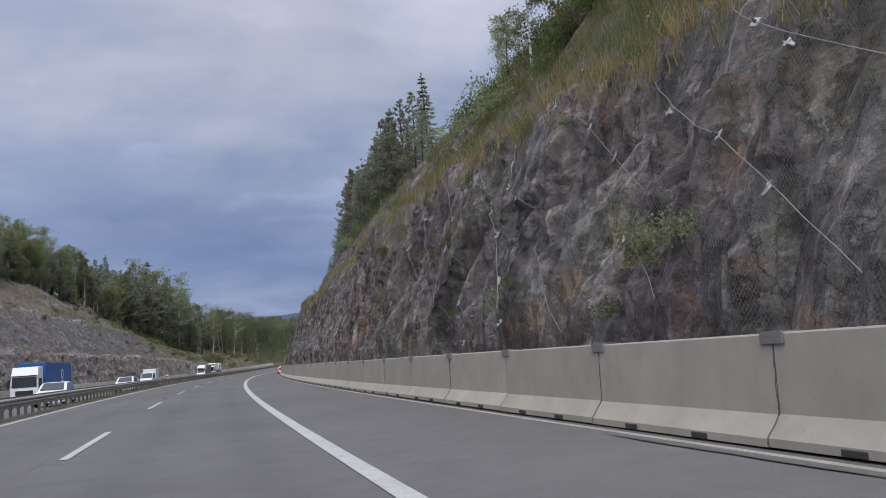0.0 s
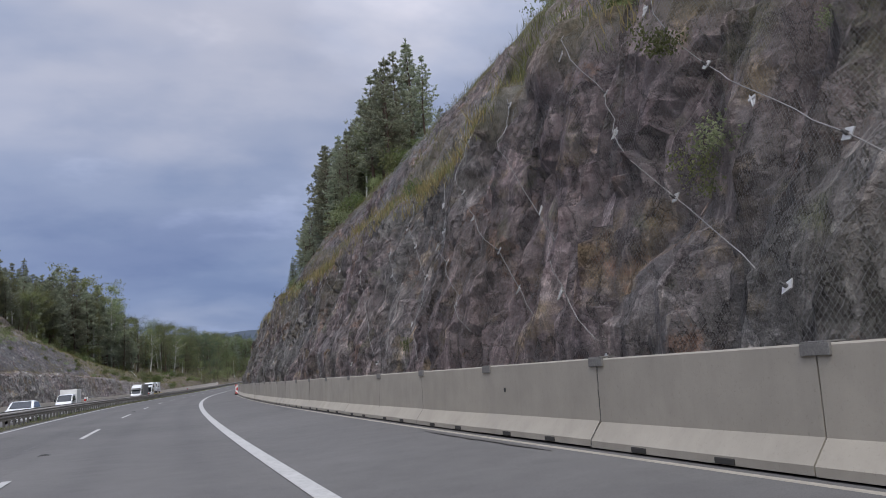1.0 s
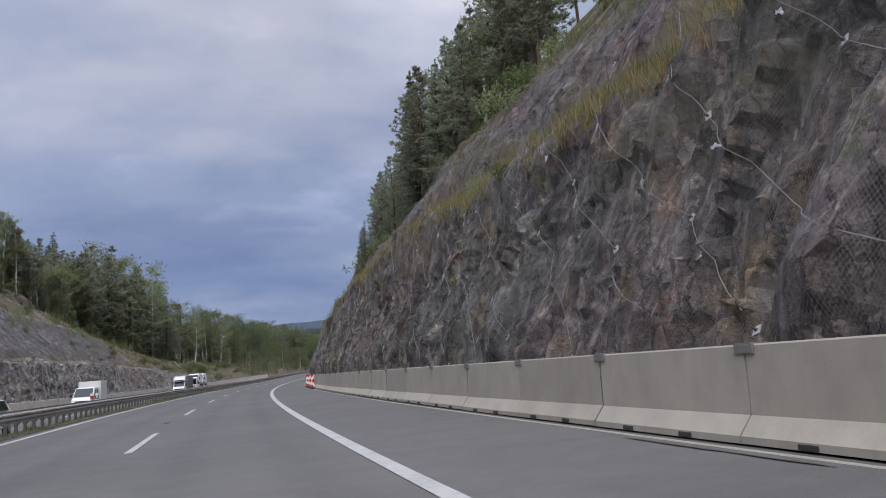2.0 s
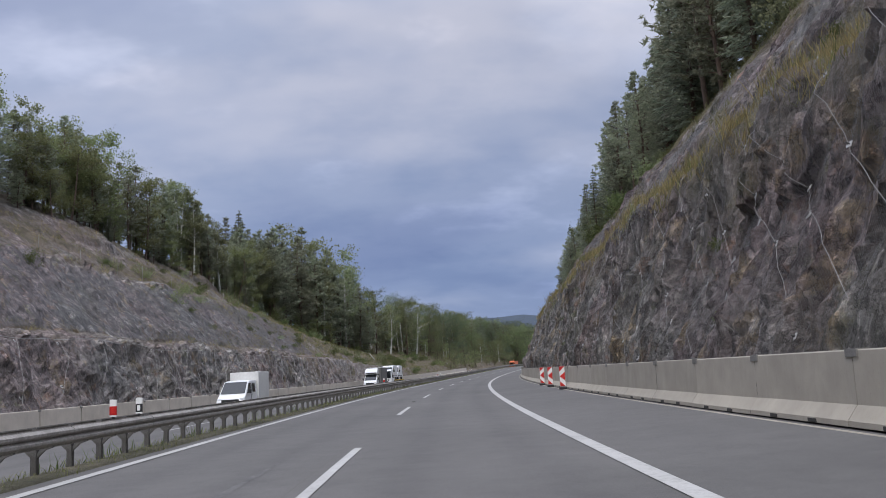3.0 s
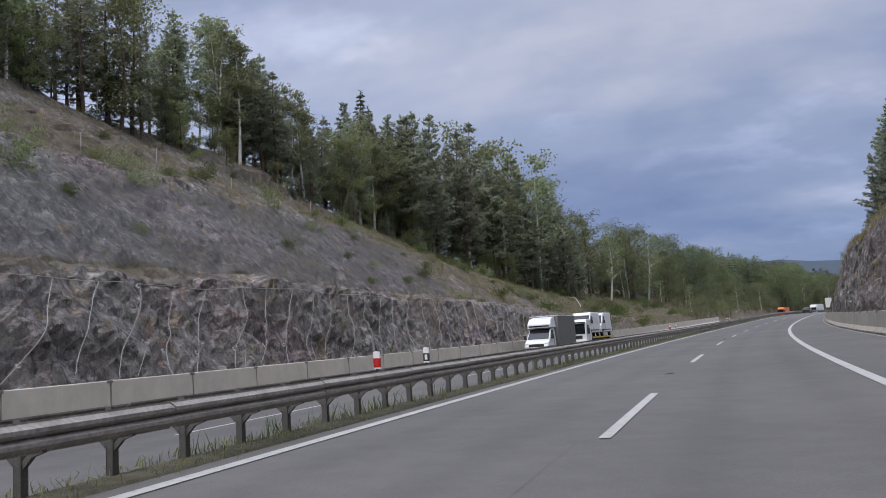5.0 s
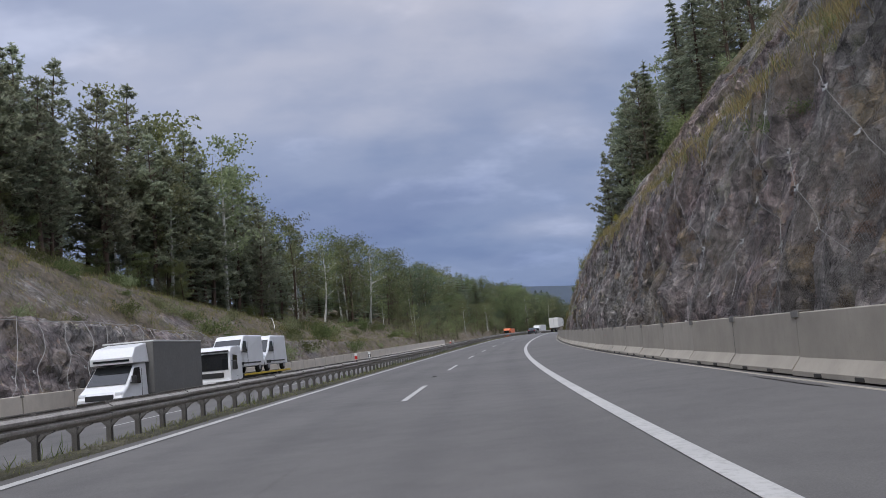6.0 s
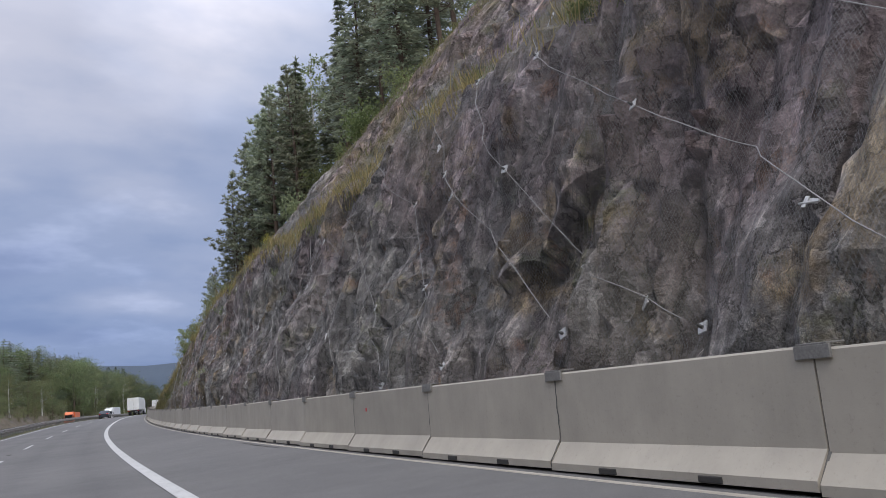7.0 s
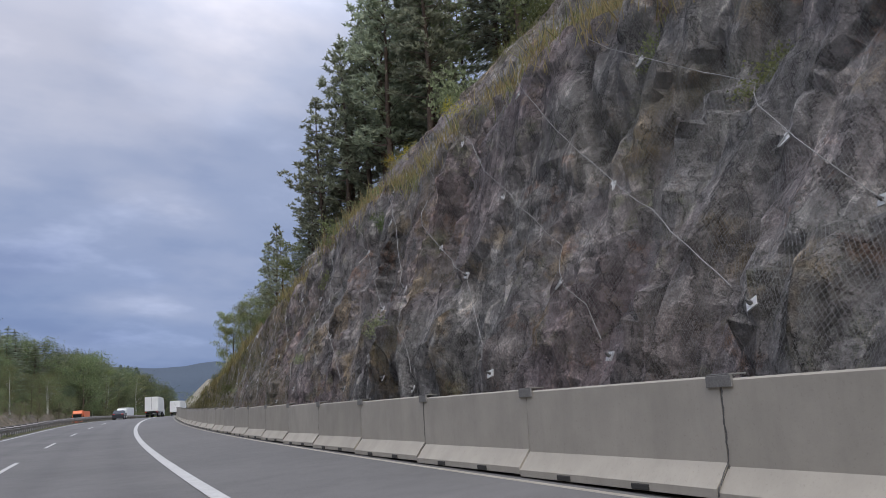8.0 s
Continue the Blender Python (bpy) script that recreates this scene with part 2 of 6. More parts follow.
def rock_material(name, warm=1.0, gain=1.0, ochre_at=0.545, patchy=1.0, streak=1.0, soil_tones=((0.10, 0.105, 0.055), (0.19, 0.168, 0.10), (0.27, 0.222, 0.142)), second=((0.092, 0.069, 0.074), (0.194, 0.147, 0.153), (0.32, 0.255, 0.255))):
    m, nt, b = node_mat(name)
    c = mapped(nt)
    big = tex(nt, "Noise", 0.10, c, Detail=5.0, Roughness=0.6)
    patch = tex(nt, "Noise", 0.33 * patchy, mapped(nt, loc=(31, 7, 3)), Detail=5.0, Roughness=0.65)
    mid = tex(nt, "Noise", 1.4, c, Detail=8.0, Roughness=0.7)
    fine = tex(nt, "Noise", 11.0, c, Detail=5.0, Roughness=0.75)
    warp = nt.nodes.new("ShaderNodeVectorMath"); warp.operation = "MULTIPLY_ADD"
    nt.links.new(mid.outputs["Color"], warp.inputs[0]); warp.inputs[1].default_value = (0.9, 0.9, 0.6); nt.links.new(mapped(nt, scale=(1.0, 1.0, 0.36)), warp.inputs[2])
    crack = nt.nodes.new("ShaderNodeTexVoronoi"); crack.feature = "DISTANCE_TO_EDGE"; crack.inputs["Scale"].default_value = 1.9
    nt.links.new(warp.outputs[0], crack.inputs["Vector"])
    facet = nt.nodes.new("ShaderNodeTexVoronoi"); facet.inputs["Scale"].default_value = 1.9
    nt.links.new(warp.outputs[0], facet.inputs["Vector"])
    grey = ramped(nt, mid.outputs["Fac"], [(0.30, (0.078, 0.072, 0.072)), (0.5, (0.170, 0.156, 0.152)), (0.70, (0.335, 0.312, 0.298))])
    purple = ramped(nt, mid.outputs["Fac"], list(zip((0.30, 0.5, 0.70), second)))
    ochre = ramped(nt, mid.outputs["Fac"], [(0.3, (0.15, 0.10, 0.055)), (0.7, (0.36, 0.27, 0.16))])
    moss = ramped(nt, mid.outputs["Fac"], [(0.3, (0.07, 0.085, 0.04)), (0.7, (0.20, 0.20, 0.095))])
    rust = ramped(nt, mid.outputs["Fac"], [(0.3, (0.15, 0.075, 0.05)), (0.7, (0.31, 0.185, 0.13))])
    col = blended(nt, ramped(nt, big.outputs["Fac"], [(0.42, 0), (0.58, 1)]), grey, purple)
    col = blended(nt, ramped(nt, patch.outputs["Fac"], [(ochre_at, 0), (ochre_at + 0.095, 0.85 * warm)]), col, ochre)
    p2 = tex(nt, "Noise", 0.5 * patchy, mapped(nt, loc=(5, 50, 9)), Detail=6.0, Roughness=0.7)
    col = blended(nt, ramped(nt, p2.outputs["Fac"], [(0.575, 0), (0.66, 0.8 * warm)]), col, rust)
    p3 = tex(nt, "Noise", 0.42 * patchy, mapped(nt, loc=(55, 5, 29)), Detail=6.0, Roughness=0.7)
    col = blended(nt, ramped(nt, p3.outputs["Fac"], [(0.57, 0), (0.70, 0.7)]), col, moss)
    col = blended(nt, 0.8, col, ramped(nt, facet.outputs["Color"], [(0.1, 0.66), (0.9, 1.32)]), "MULTIPLY")
    col = blended(nt, 0.34, col, ramped(nt, fine.outputs["Fac"], [(0.30, 0.40), (0.68, 1.6)]), "MULTIPLY")
    # crevice shade painted into the colour along the cracks
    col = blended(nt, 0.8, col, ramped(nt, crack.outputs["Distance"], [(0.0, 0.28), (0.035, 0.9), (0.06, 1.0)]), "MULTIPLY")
    chip = nt.nodes.new("ShaderNodeTexVoronoi"); chip.inputs["Scale"].default_value = 5.5
    nt.links.new(warp.outputs[0], chip.inputs["Vector"])
    col = blended(nt, 0.9, col, ramped(nt, chip.outputs["Color"], [(0.15, 0.68), (0.55, 1.0), (0.95, 1.42)]), "MULTIPLY")
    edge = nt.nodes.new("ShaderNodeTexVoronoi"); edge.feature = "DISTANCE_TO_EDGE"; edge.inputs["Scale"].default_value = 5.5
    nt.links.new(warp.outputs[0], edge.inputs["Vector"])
    # the same painted shade, narrower, along the chip edges
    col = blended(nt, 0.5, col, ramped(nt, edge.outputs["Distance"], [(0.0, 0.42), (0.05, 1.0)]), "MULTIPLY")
    grit = tex(nt, "Noise", 34.0, c, Detail=3.0, Roughness=0.8)
    col = blended(nt, 0.2, col, ramped(nt, grit.outputs["Fac"], [(0.32, 0.5), (0.68, 1.55)]), "MULTIPLY")
    run = tex(nt, "Noise", 2.1, mapped(nt, scale=(1.0, 1.0, 0.16), rot=(0.10, 0.0, 0.0)), Detail=5.0, Roughness=0.65)
    col = blended(nt, 0.6 * streak, col, ramped(nt, run.outputs["Fac"], [(0.30, (0.58, 0.57, 0.58)), (0.50, (0.98, 0.98, 0.97)), (0.68, (1.50, 1.46, 1.40))]), "MULTIPLY")
    # weathering streaks, with lit edges and dark sides of ribs painted in colour
    fall = nt.nodes.new("ShaderNodeAttribute"); fall.attribute_name = "fall"
    fmap = nt.nodes.new("ShaderNodeMapping"); fmap.inputs["Scale"].default_value = (1.0, 0.13, 1.0)
    nt.links.new(fall.outputs["Vector"], fmap.inputs[0])
    rib_light = tex(nt, "Noise", 1.5, fmap.outputs[0], Detail=4.0, Roughness=0.6)
    col = blended(nt, 0.7 * streak, col, ramped(nt, rib_light.outputs["Fac"], [(0.30, (0.50, 0.48, 0.48)), (0.44, (0.90, 0.90, 0.90)), (0.475, (1.0, 1.0, 1.0)), (0.50, (1.75, 1.72, 1.66)), (0.525, (1.0, 1.0, 1.0)), (0.70, (0.74, 0.71, 0.70))]), "MULTIPLY")
    rib_light_fine = tex(nt, "Noise", 4.2, fmap.outputs[0], Detail=3.0, Roughness=0.6)
    col = blended(nt, 0.6 * streak, col, ramped(nt, rib_light_fine.outputs["Fac"], [(0.36, (0.60, 0.59, 0.60)), (0.49, (1.0, 1.0, 1.0)), (0.60, (1.0, 1.0, 1.0)), (0.68, (1.7, 1.66, 1.6))]), "MULTIPLY")
    rock_tone = nt.nodes.new("ShaderNodeAttribute"); rock_tone.attribute_name = "rock_tone"
    shade = nt.nodes.new("ShaderNodeVectorMath"); shade.operation = "SCALE"
    nt.links.new(col, shade.inputs[0]); nt.links.new(rock_tone.outputs["Fac"], shade.inputs["Scale"])
    col = blended(nt, 1.0, shade.outputs[0], (gain * 0.97, gain, gain * 0.985), "MULTIPLY")
    veg = nt.nodes.new("ShaderNodeAttribute"); veg.attribute_name = "veg"
    soil = ramped(nt, tex(nt, "Noise", 0.8, c, Detail=7.0, Roughness=0.7).outputs["Fac"], list(zip((0.3, 0.5, 0.7), soil_tones)))
    col = blended(nt, veg.outputs["Fac"], col, soil)
    nt.links.new(col, b.inputs["Base Color"]); b.inputs["Roughness"].default_value = 0.9
    b.inputs["Specular IOR Level"].default_value = 0.25
    h = math_node(nt, "ADD", math_node(nt, "MULTIPLY", mid.outputs["Fac"], 1.3), math_node(nt, "MULTIPLY", fine.outputs["Fac"], 0.45))
    h = math_node(nt, "ADD", h, math_node(nt, "MULTIPLY", ramped(nt, crack.outputs["Distance"], [(0.0, 0.0), (0.05, 1.0)]), 0.14))
    h = math_node(nt, "ADD", h, math_node(nt, "MULTIPLY", facet.outputs["Color"], 0.22))
    h = math_node(nt, "ADD", h, math_node(nt, "MULTIPLY", chip.outputs["Color"], 0.45))
    bumped(nt, b, h, 1.0, 0.26)
    return m


def leaf_material(name, dark, light, rough=0.6):
    m, nt, b = node_mat(name)
    geo = nt.nodes.new("ShaderNodeNewGeometry")
    oi = nt.nodes.new("ShaderNodeObjectInfo")
    col = ramped(nt, geo.outputs["Random Per Island"], [(0.0, dark), (1.0, light)])
    hue = nt.nodes.new("ShaderNodeHueSaturation")
    mr = nt.nodes.new("ShaderNodeMapRange"); mr.inputs["To Min"].default_value, mr.inputs["To Max"].default_value = 0.475, 0.525
    nt.links.new(oi.outputs["Random"], mr.inputs["Value"]); nt.links.new(mr.outputs[0], hue.inputs["Hue"])
    mv = nt.nodes.new("ShaderNodeMapRange"); mv.inputs["To Min"].default_value, mv.inputs["To Max"].default_value = 0.75, 1.3
    nt.links.new(oi.outputs["Random"], mv.inputs["Value"]); nt.links.new(mv.outputs[0], hue.inputs["Value"])
    nt.links.new(col, hue.inputs["Color"])
    nt.links.new(hue.outputs[0], b.inputs["Base Color"])
    b.inputs["Roughness"].default_value = rough
    b.inputs["Specular IOR Level"].default_value = 0.3
    tr = nt.nodes.new("ShaderNodeBsdfTranslucent"); nt.links.new(hue.outputs[0], tr.inputs["Color"])
    ms = nt.nodes.new("ShaderNodeMixShader"); ms.inputs[0].default_value = 0.6
    nt.links.new(b.outputs[0], ms.inputs[1]); nt.links.new(tr.outputs[0], ms.inputs[2])
    nt.links.new(ms.outputs[0], nt.nodes["Material Output"].inputs["Surface"])
    return m


def net_material(name, tone, wire=0.03):
    """Galvanised wire mesh: thin wires, air between them."""
    m, nt, b = node_mat(name)
    at = nt.nodes.new("ShaderNodeAttribute"); at.attribute_name = "UVMap"
    fac = None
    for rot in (1, -1):
        sp = nt.nodes.new("ShaderNodeSeparateXYZ"); nt.links.new(at.outputs["Vector"], sp.inputs[0])
        d = math_node(nt, "ADD", math_node(nt, "MULTIPLY", sp.outputs["X"], 1.0 / 0.046), math_node(nt, "MULTIPLY", sp.outputs["Y"], rot / 0.095))
        w = math_node(nt, "ABSOLUTE", math_node(nt, "SUBTRACT", math_node(nt, "FRACT", d), 0.5))
        line = math_node(nt, "LESS_THAN", w, wire)
        fac = line if fac is None else math_node(nt, "MAXIMUM", fac, line)
    b.inputs["Base Color"].default_value = (*tone, 1)
    b.inputs["Roughness"].default_value, b.inputs["Metallic"].default_value = 0.6, 0.3
    tp, ms = nt.nodes.new("ShaderNodeBsdfTransparent"), nt.nodes.new("ShaderNodeMixShader")
    nt.links.new(fac, ms.inputs[0]); nt.links.new(tp.outputs[0], ms.inputs[1]); nt.links.new(b.outputs[0], ms.inputs[2])
    nt.links.new(ms.outputs[0], nt.nodes["Material Output"].inputs["Surface"])
    return m


def hill_material(name, lo, mid, hi):
    m, nt, b = node_mat(name)
    c = mapped(nt)
    n1, n2 = tex(nt, "Noise", 0.25, c, Detail=6.0, Roughness=0.65), tex(nt, "Noise", 5.0, c, Detail=6.0, Roughness=0.75)
    col = ramped(nt, n1.outputs["Fac"], [(0.32, lo), (0.5, mid), (0.66, hi)])
    col = blended(nt, 0.8, col, ramped(nt, n2.outputs["Fac"], [(0.3, 0.55), (0.7, 1.4)]), "MULTIPLY")
    nt.links.new(col, b.inputs["Base Color"]); b.inputs["Roughness"].default_value = 0.95
    bumped(nt, b, n2.outputs["Fac"], 0.8, 0.15)
    return m


MAT = {}
MAT["asphalt"], MAT["paint"] = asphalt_material(), paint_material()
MAT["concrete"], MAT["concrete_old"] = concrete_material(), concrete_material("old_barrier_concrete", (1.0, 0.905, 0.775), 1.45, 0.15)
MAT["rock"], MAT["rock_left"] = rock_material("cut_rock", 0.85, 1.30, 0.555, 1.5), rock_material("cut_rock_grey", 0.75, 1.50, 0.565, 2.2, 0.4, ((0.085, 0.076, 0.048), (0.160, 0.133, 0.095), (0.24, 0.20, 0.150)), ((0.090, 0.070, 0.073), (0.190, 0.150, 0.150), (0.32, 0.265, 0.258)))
MAT["net"], MAT["net_dark"] = net_material("wire_mesh", (0.215, 0.212, 0.208), 0.031), net_material("dark_wire_mesh", (0.115, 0.115, 0.118), 0.075)
MAT["grass_ground"] = hill_material("rough_grass", (0.075, 0.085, 0.035), (0.17, 0.15, 0.07), (0.24, 0.19, 0.10))
MAT["median_soil"] = hill_material("median_soil", (0.06, 0.058, 0.034), (0.105, 0.098, 0.062), (0.15, 0.135, 0.09))
# distance haze is painted into the ridge's blue; no haze fills the air
MAT["haze_tinted_hill"] = hill_material("haze_tinted_hill", (0.038, 0.056, 0.080), (0.045, 0.063, 0.087), (0.053, 0.072, 0.094))
MAT["pale_field"] = hill_material("pale_field", (0.19, 0.17, 0.125), (0.23, 0.20, 0.145), (0.27, 0.235, 0.175))
MAT["forest_floor"] = hill_material("forest_floor", (0.03, 0.035, 0.015), (0.06, 0.06, 0.03), (0.10, 0.085, 0.05))
MAT["steel"] = simple("galvanised_steel", (0.285, 0.266, 0.244), 0.75, 0.2, 0.3, 2.2, 0.15)
MAT["steel_dull"] = simple("weathered_steel", (0.135, 0.13, 0.125), 0.75, 0.25, 0.3, 5.0, 0.1)
MAT["clamp"] = simple("dull_zinc_clamp", (0.205, 0.195, 0.18), 0.7, 0.2, 0.25, 5.0, 0.1)
MAT["plate"] = simple("anchor_plate", (0.47, 0.465, 0.45), 0.5, 0.25, 0.15, 9.0)
MAT["rope"] = simple("steel_rope", (0.30, 0.29, 0.275), 0.6, 0.3, 0.2, 9.0)
# near-black base colour stands in for the shade inside the drain slots
MAT["hole"] = simple("drain_slot_shade", (0.045, 0.042, 0.038), 0.95)
MAT["joint"] = simple("joint_filler", (0.11, 0.105, 0.095), 0.9)
MAT["bark"] = simple("pine_bark", (0.11, 0.075, 0.055), 0.9, 0, 0.4, 4.0, 0.4)
MAT["birch_bark"] = simple("birch_bark", (0.55, 0.54, 0.50), 0.8, 0, 0.35, 5.0, 0.2)
MAT["spruce"] = leaf_material("spruce_needles", (0.155, 0.182, 0.130), (0.345, 0.370, 0.262))
MAT["pine"] = leaf_material("pine_needles", (0.178, 0.198, 0.138), (0.390, 0.405, 0.280))
MAT["leaf"] = leaf_material("broad_leaves", (0.132, 0.154, 0.068), (0.300, 0.322, 0.146))
MAT["leaf_pale"] = leaf_material("pale_birch_leaves", (0.142, 0.166, 0.086), (0.330, 0.348, 0.190))
MAT["leaf_dark"] = leaf_material("dark_wood_leaves", (0.066, 0.090, 0.056), (0.160, 0.192, 0.112))
MAT["leaf_mid"] = leaf_material("wood_leaves", (0.092, 0.118, 0.056), (0.240, 0.266, 0.126))
MAT["spruce_far"] = leaf_material("dark_needles", (0.082, 0.108, 0.076), (0.190, 0.216, 0.150))
MAT["bush"] = leaf_material("bush_leaves", (0.075, 0.095, 0.036), (0.175, 0.200, 0.078))
MAT["dry_grass"] = leaf_material("dry_grass", (0.23, 0.19, 0.085), (0.47, 0.40, 0.18), 0.8)
MAT["green_grass"] = leaf_material("green_grass", (0.095, 0.10, 0.04), (0.27, 0.26, 0.11), 0.8)
MAT["flower"] = leaf_material("yellow_flowers", (0.28, 0.24, 0.05), (0.48, 0.40, 0.08), 0.8)


# ---- mesh helpers ----
def mesh_ob(name, verts, faces, mat, smooth=False):
    me = bpy.data.meshes.new(name)
    me.from_pydata(np.asarray(verts, float).tolist() if not isinstance(verts, list) else verts, [], faces)
    me.update()
    if mat: me.materials.append(mat)
    if smooth: me.polygons.foreach_set("use_smooth", [True] * len(me.polygons))
    return new(name, me)


def part(name, bm, material, parent, label="", smooth=False):
    """Links a bmesh as one mesh object under a thing."""
    me = bpy.data.meshes.new(name)
    bm.to_mesh(me); bm.free()
    if material: me.materials.append(material)
    if smooth: me.polygons.foreach_set("use_smooth", [True] * len(me.polygons))
    ob = new(name, me)
    ob.parent = parent
    if label: tagged(ob, label)
    return ob


def share(name, me, parent, m=None, label=""):
    """An object of its own on shared mesh data, under a thing."""
    ob = new(name, me)
    ob.parent = parent
    if m is not None: ob.matrix_basis = m
    if label: tagged(ob, label)
    return ob


def box(bm, cx, cy, cz, sx, sy, sz, bevel=0.0, rot=None):
    r = bmesh.ops.create_cube(bm, size=1.0)
    m = Matrix.Translation((cx, cy, cz)) @ (rot or Matrix()) @ Matrix.Diagonal((sx, sy, sz, 1))
    bmesh.ops.transform(bm, matrix=m, verts=r["verts"])
    if bevel:
        es = list({e for v in r["verts"] for e in v.link_edges})
        bmesh.ops.bevel(bm, geom=es, offset=bevel, segments=2, affect="EDGES", profile=0.6)


def tube(bm, a, b, r1, r2=None, seg=8, caps=True):
    a, b = Vector(a), Vector(b)
    r2 = r1 if r2 is None else r2
    q = (b - a).to_track_quat("Z", "Y").to_matrix().to_4x4()
    m = Matrix.Translation((a + b) / 2) @ q
    bmesh.ops.create_cone(bm, cap_ends=caps, segments=seg, radius1=r1, radius2=r2, depth=(b - a).length, matrix=m)


def prism(bm, outline, y0, y1):
    """An outline of (x, z) drawn out along y, capped."""
    a = [bm.verts.new((x, y0, z)) for x, z in outline]
    b = [bm.verts.new((x, y1, z)) for x, z in outline]
    n = len(a)
    for i in range(n):
        bm.faces.new((a[i], a[(i + 1) % n], b[(i + 1) % n], b[i]))
    bm.faces.new(a[::-1]); bm.faces.new(b)
    bmesh.ops.recalc_face_normals(bm, faces=bm.faces)


def grid_faces(nu, nv):
    i, j = np.meshgrid(np.arange(nu - 1), np.arange(nv - 1), indexing="ij")
    a = (i * nv + j).ravel()
    return np.stack([a, a + nv, a + nv + 1, a + 1], 1).tolist()


def strip(name, mat, s0, s1, step, sections):
    """A sheet along the road; sections: rows of (o, z)."""
    s = np.arange(s0, s1 + step / 2, step)
    o, z = np.array(sections, float).T
    v = on_road(s[:, None], o[None], z[None]).reshape(-1, 3)
    return mesh_ob(name, v, [f[::-1] for f in grid_faces(len(s), len(o))], mat, True)


# ---- ground and carriageways ----
def fbm(p, octaves=4):
    return noise.fractal(Vector(p), 1.0, 2.0, octaves)


def far_ground():
    """One sheet to the horizon, rising into low wooded hills."""
    r = np.concatenate([np.linspace(0, 700, 36), np.geomspace(760, 4200, 22)])
    a = np.linspace(0, 2 * math.pi, 97)
    cx, cy = 60.0, 250.0
    x = cx + r[:, None] * np.sin(a)[None]; y = cy + r[:, None] * np.cos(a)[None]
    z = np.zeros_like(x)
    for i in range(x.shape[0]):
        for j in range(x.shape[1]):
            d = r[i]
            hill = 26 * max(0, fbm((x[i, j] / 900 + 3, y[i, j] / 900, 0.5), 3) + 0.35) * min(1, max(0, (d - 500) / 900))
            z[i, j] = -6 + hill + min(1, max(0, (d - 900) / 3000)) * 60
    v = np.stack([x, y, z], -1).reshape(-1, 3)
    ob = mesh_ob("ground", v, [f[::-1] for f in grid_faces(*x.shape)], MAT["grass_ground"], True)
    tagged(ob, "green and straw-coloured country reaching to the horizon", "ground", kind="structure")


far_ground()


def carriageway(name, s0, s1, o_z, label, tracks):
    s = np.arange(s0, s1 + 0.5, 1.5)
    oz = np.array(o_z, float)
    v = on_road(s[:, None], oz[None, :, 0], oz[None, :, 1]).reshape(-1, 3)
    ob = mesh_ob(name, v, [f[::-1] for f in grid_faces(len(s), len(oz))], MAT["asphalt"], True)
    w = np.tile([max(math.exp(-((o - t) / 0.35) ** 2) for t in tracks) for o in oz[:, 0]], len(s)) * 0.6
    ob.data.attributes.new("wear", "FLOAT", "POINT").data.foreach_set("value", w)
    tagged(ob, label, "road", kind="structure")


def lateral(o0, o1, z0, z1, n):
    return list(zip(np.linspace(o0, o1, n), np.linspace(z0, z1, n)))


carriageway("road", -60, 640, lateral(-8.55, 0.3, 0, 0, 46) + lateral(0.5, 3.75, 0.005, 0.14, 16)[0:],
            "grey asphalt motorway carriageway with two lanes and a hard shoulder", (-6.9, -5.2, -2.85, -1.1))
def opp_z(o):
    """The oncoming carriageway lies lower and falls away from the median."""
    return -0.20 - 0.023 * (-9.5 - o)


carriageway("road_opposite", -60, 640, lateral(-20.7, -9.50, opp_z(-20.7), opp_z(-9.5), 46),
            "grey asphalt carriageway of the oncoming traffic", (-10.8, -12.5, -14.4, -16.1))
tagged(strip("median", MAT["median_soil"], -60, 640, 2.0, [(-9.52, -0.30), (-9.50, -0.12), (-9.36, -0.02), (-9.05, 0.05), (-8.62, 0.03), (-8.54, -0.10)]),
       "narrow strip of dry weeds under the guard rail", "verge", kind="structure")
tagged(strip("gutter", MAT["concrete"], -60, 420, 2.0, [(3.325, 0.05), (3.33, 0.136), (3.375, 0.138), (3.38, 0.05)]),
       "thin pale concrete edge strip before the barrier", "kerb", kind="structure")


def marking(name, s0, s1, o, width, z=0.011, step=1.5, label="white painted road line"):
    n = max(2, int((s1 - s0) / step) + 1)
    s = np.linspace(s0, s1, n)
    v = on_road(s[:, None], np.array([[o - width / 2, o + width / 2]]), z).reshape(-1, 3)
    ob = mesh_ob(name, v, [f[::-1] for f in grid_faces(n, 2)], MAT["paint"])
    tagged(ob, label, "road marking", "road markings", "structure")
    return ob


marking("edge_line", -60, 640, 0.0, 0.25, label="solid white edge line beside the hard shoulder")
marking("edge_line", -60, 640, -8.08, 0.22, label="solid white edge line beside the median")
marking("edge_line", -60, 640, -17.45, 0.2, opp_z(-17.45) + 0.011, label="solid white outer line of the oncoming carriageway")
marking("edge_line", -60, 640, -9.68, 0.16, opp_z(-9.68) + 0.011, label="solid white inner line of the oncoming carriageway")
for i in range(-4, 33):
    s0 = 30.97 + 18 * i
    marking("lane_dash", s0, s0 + 6.2, -4.02, 0.15, label="white lane dash between the two lanes")
    marking("lane_dash", s0 + 4, s0 + 10.2, -13.4, 0.13, opp_z(-13.4) + 0.011, label="white lane dash of the oncoming carriageway")


# ---- rock cuttings ----
def bench_height(s):
    return float(np.interp(s, [-40, 10, 24, 31, 48, 90, 118, 180, 225, 250, 268, 285, 300, 330],
                           [3.5, 4.4, 5.4, 6.6, 7.4, 6.9, 7.9, 7.5, 7.9, 7.4, 5.0, 2.8, 1.4, 0.8]))


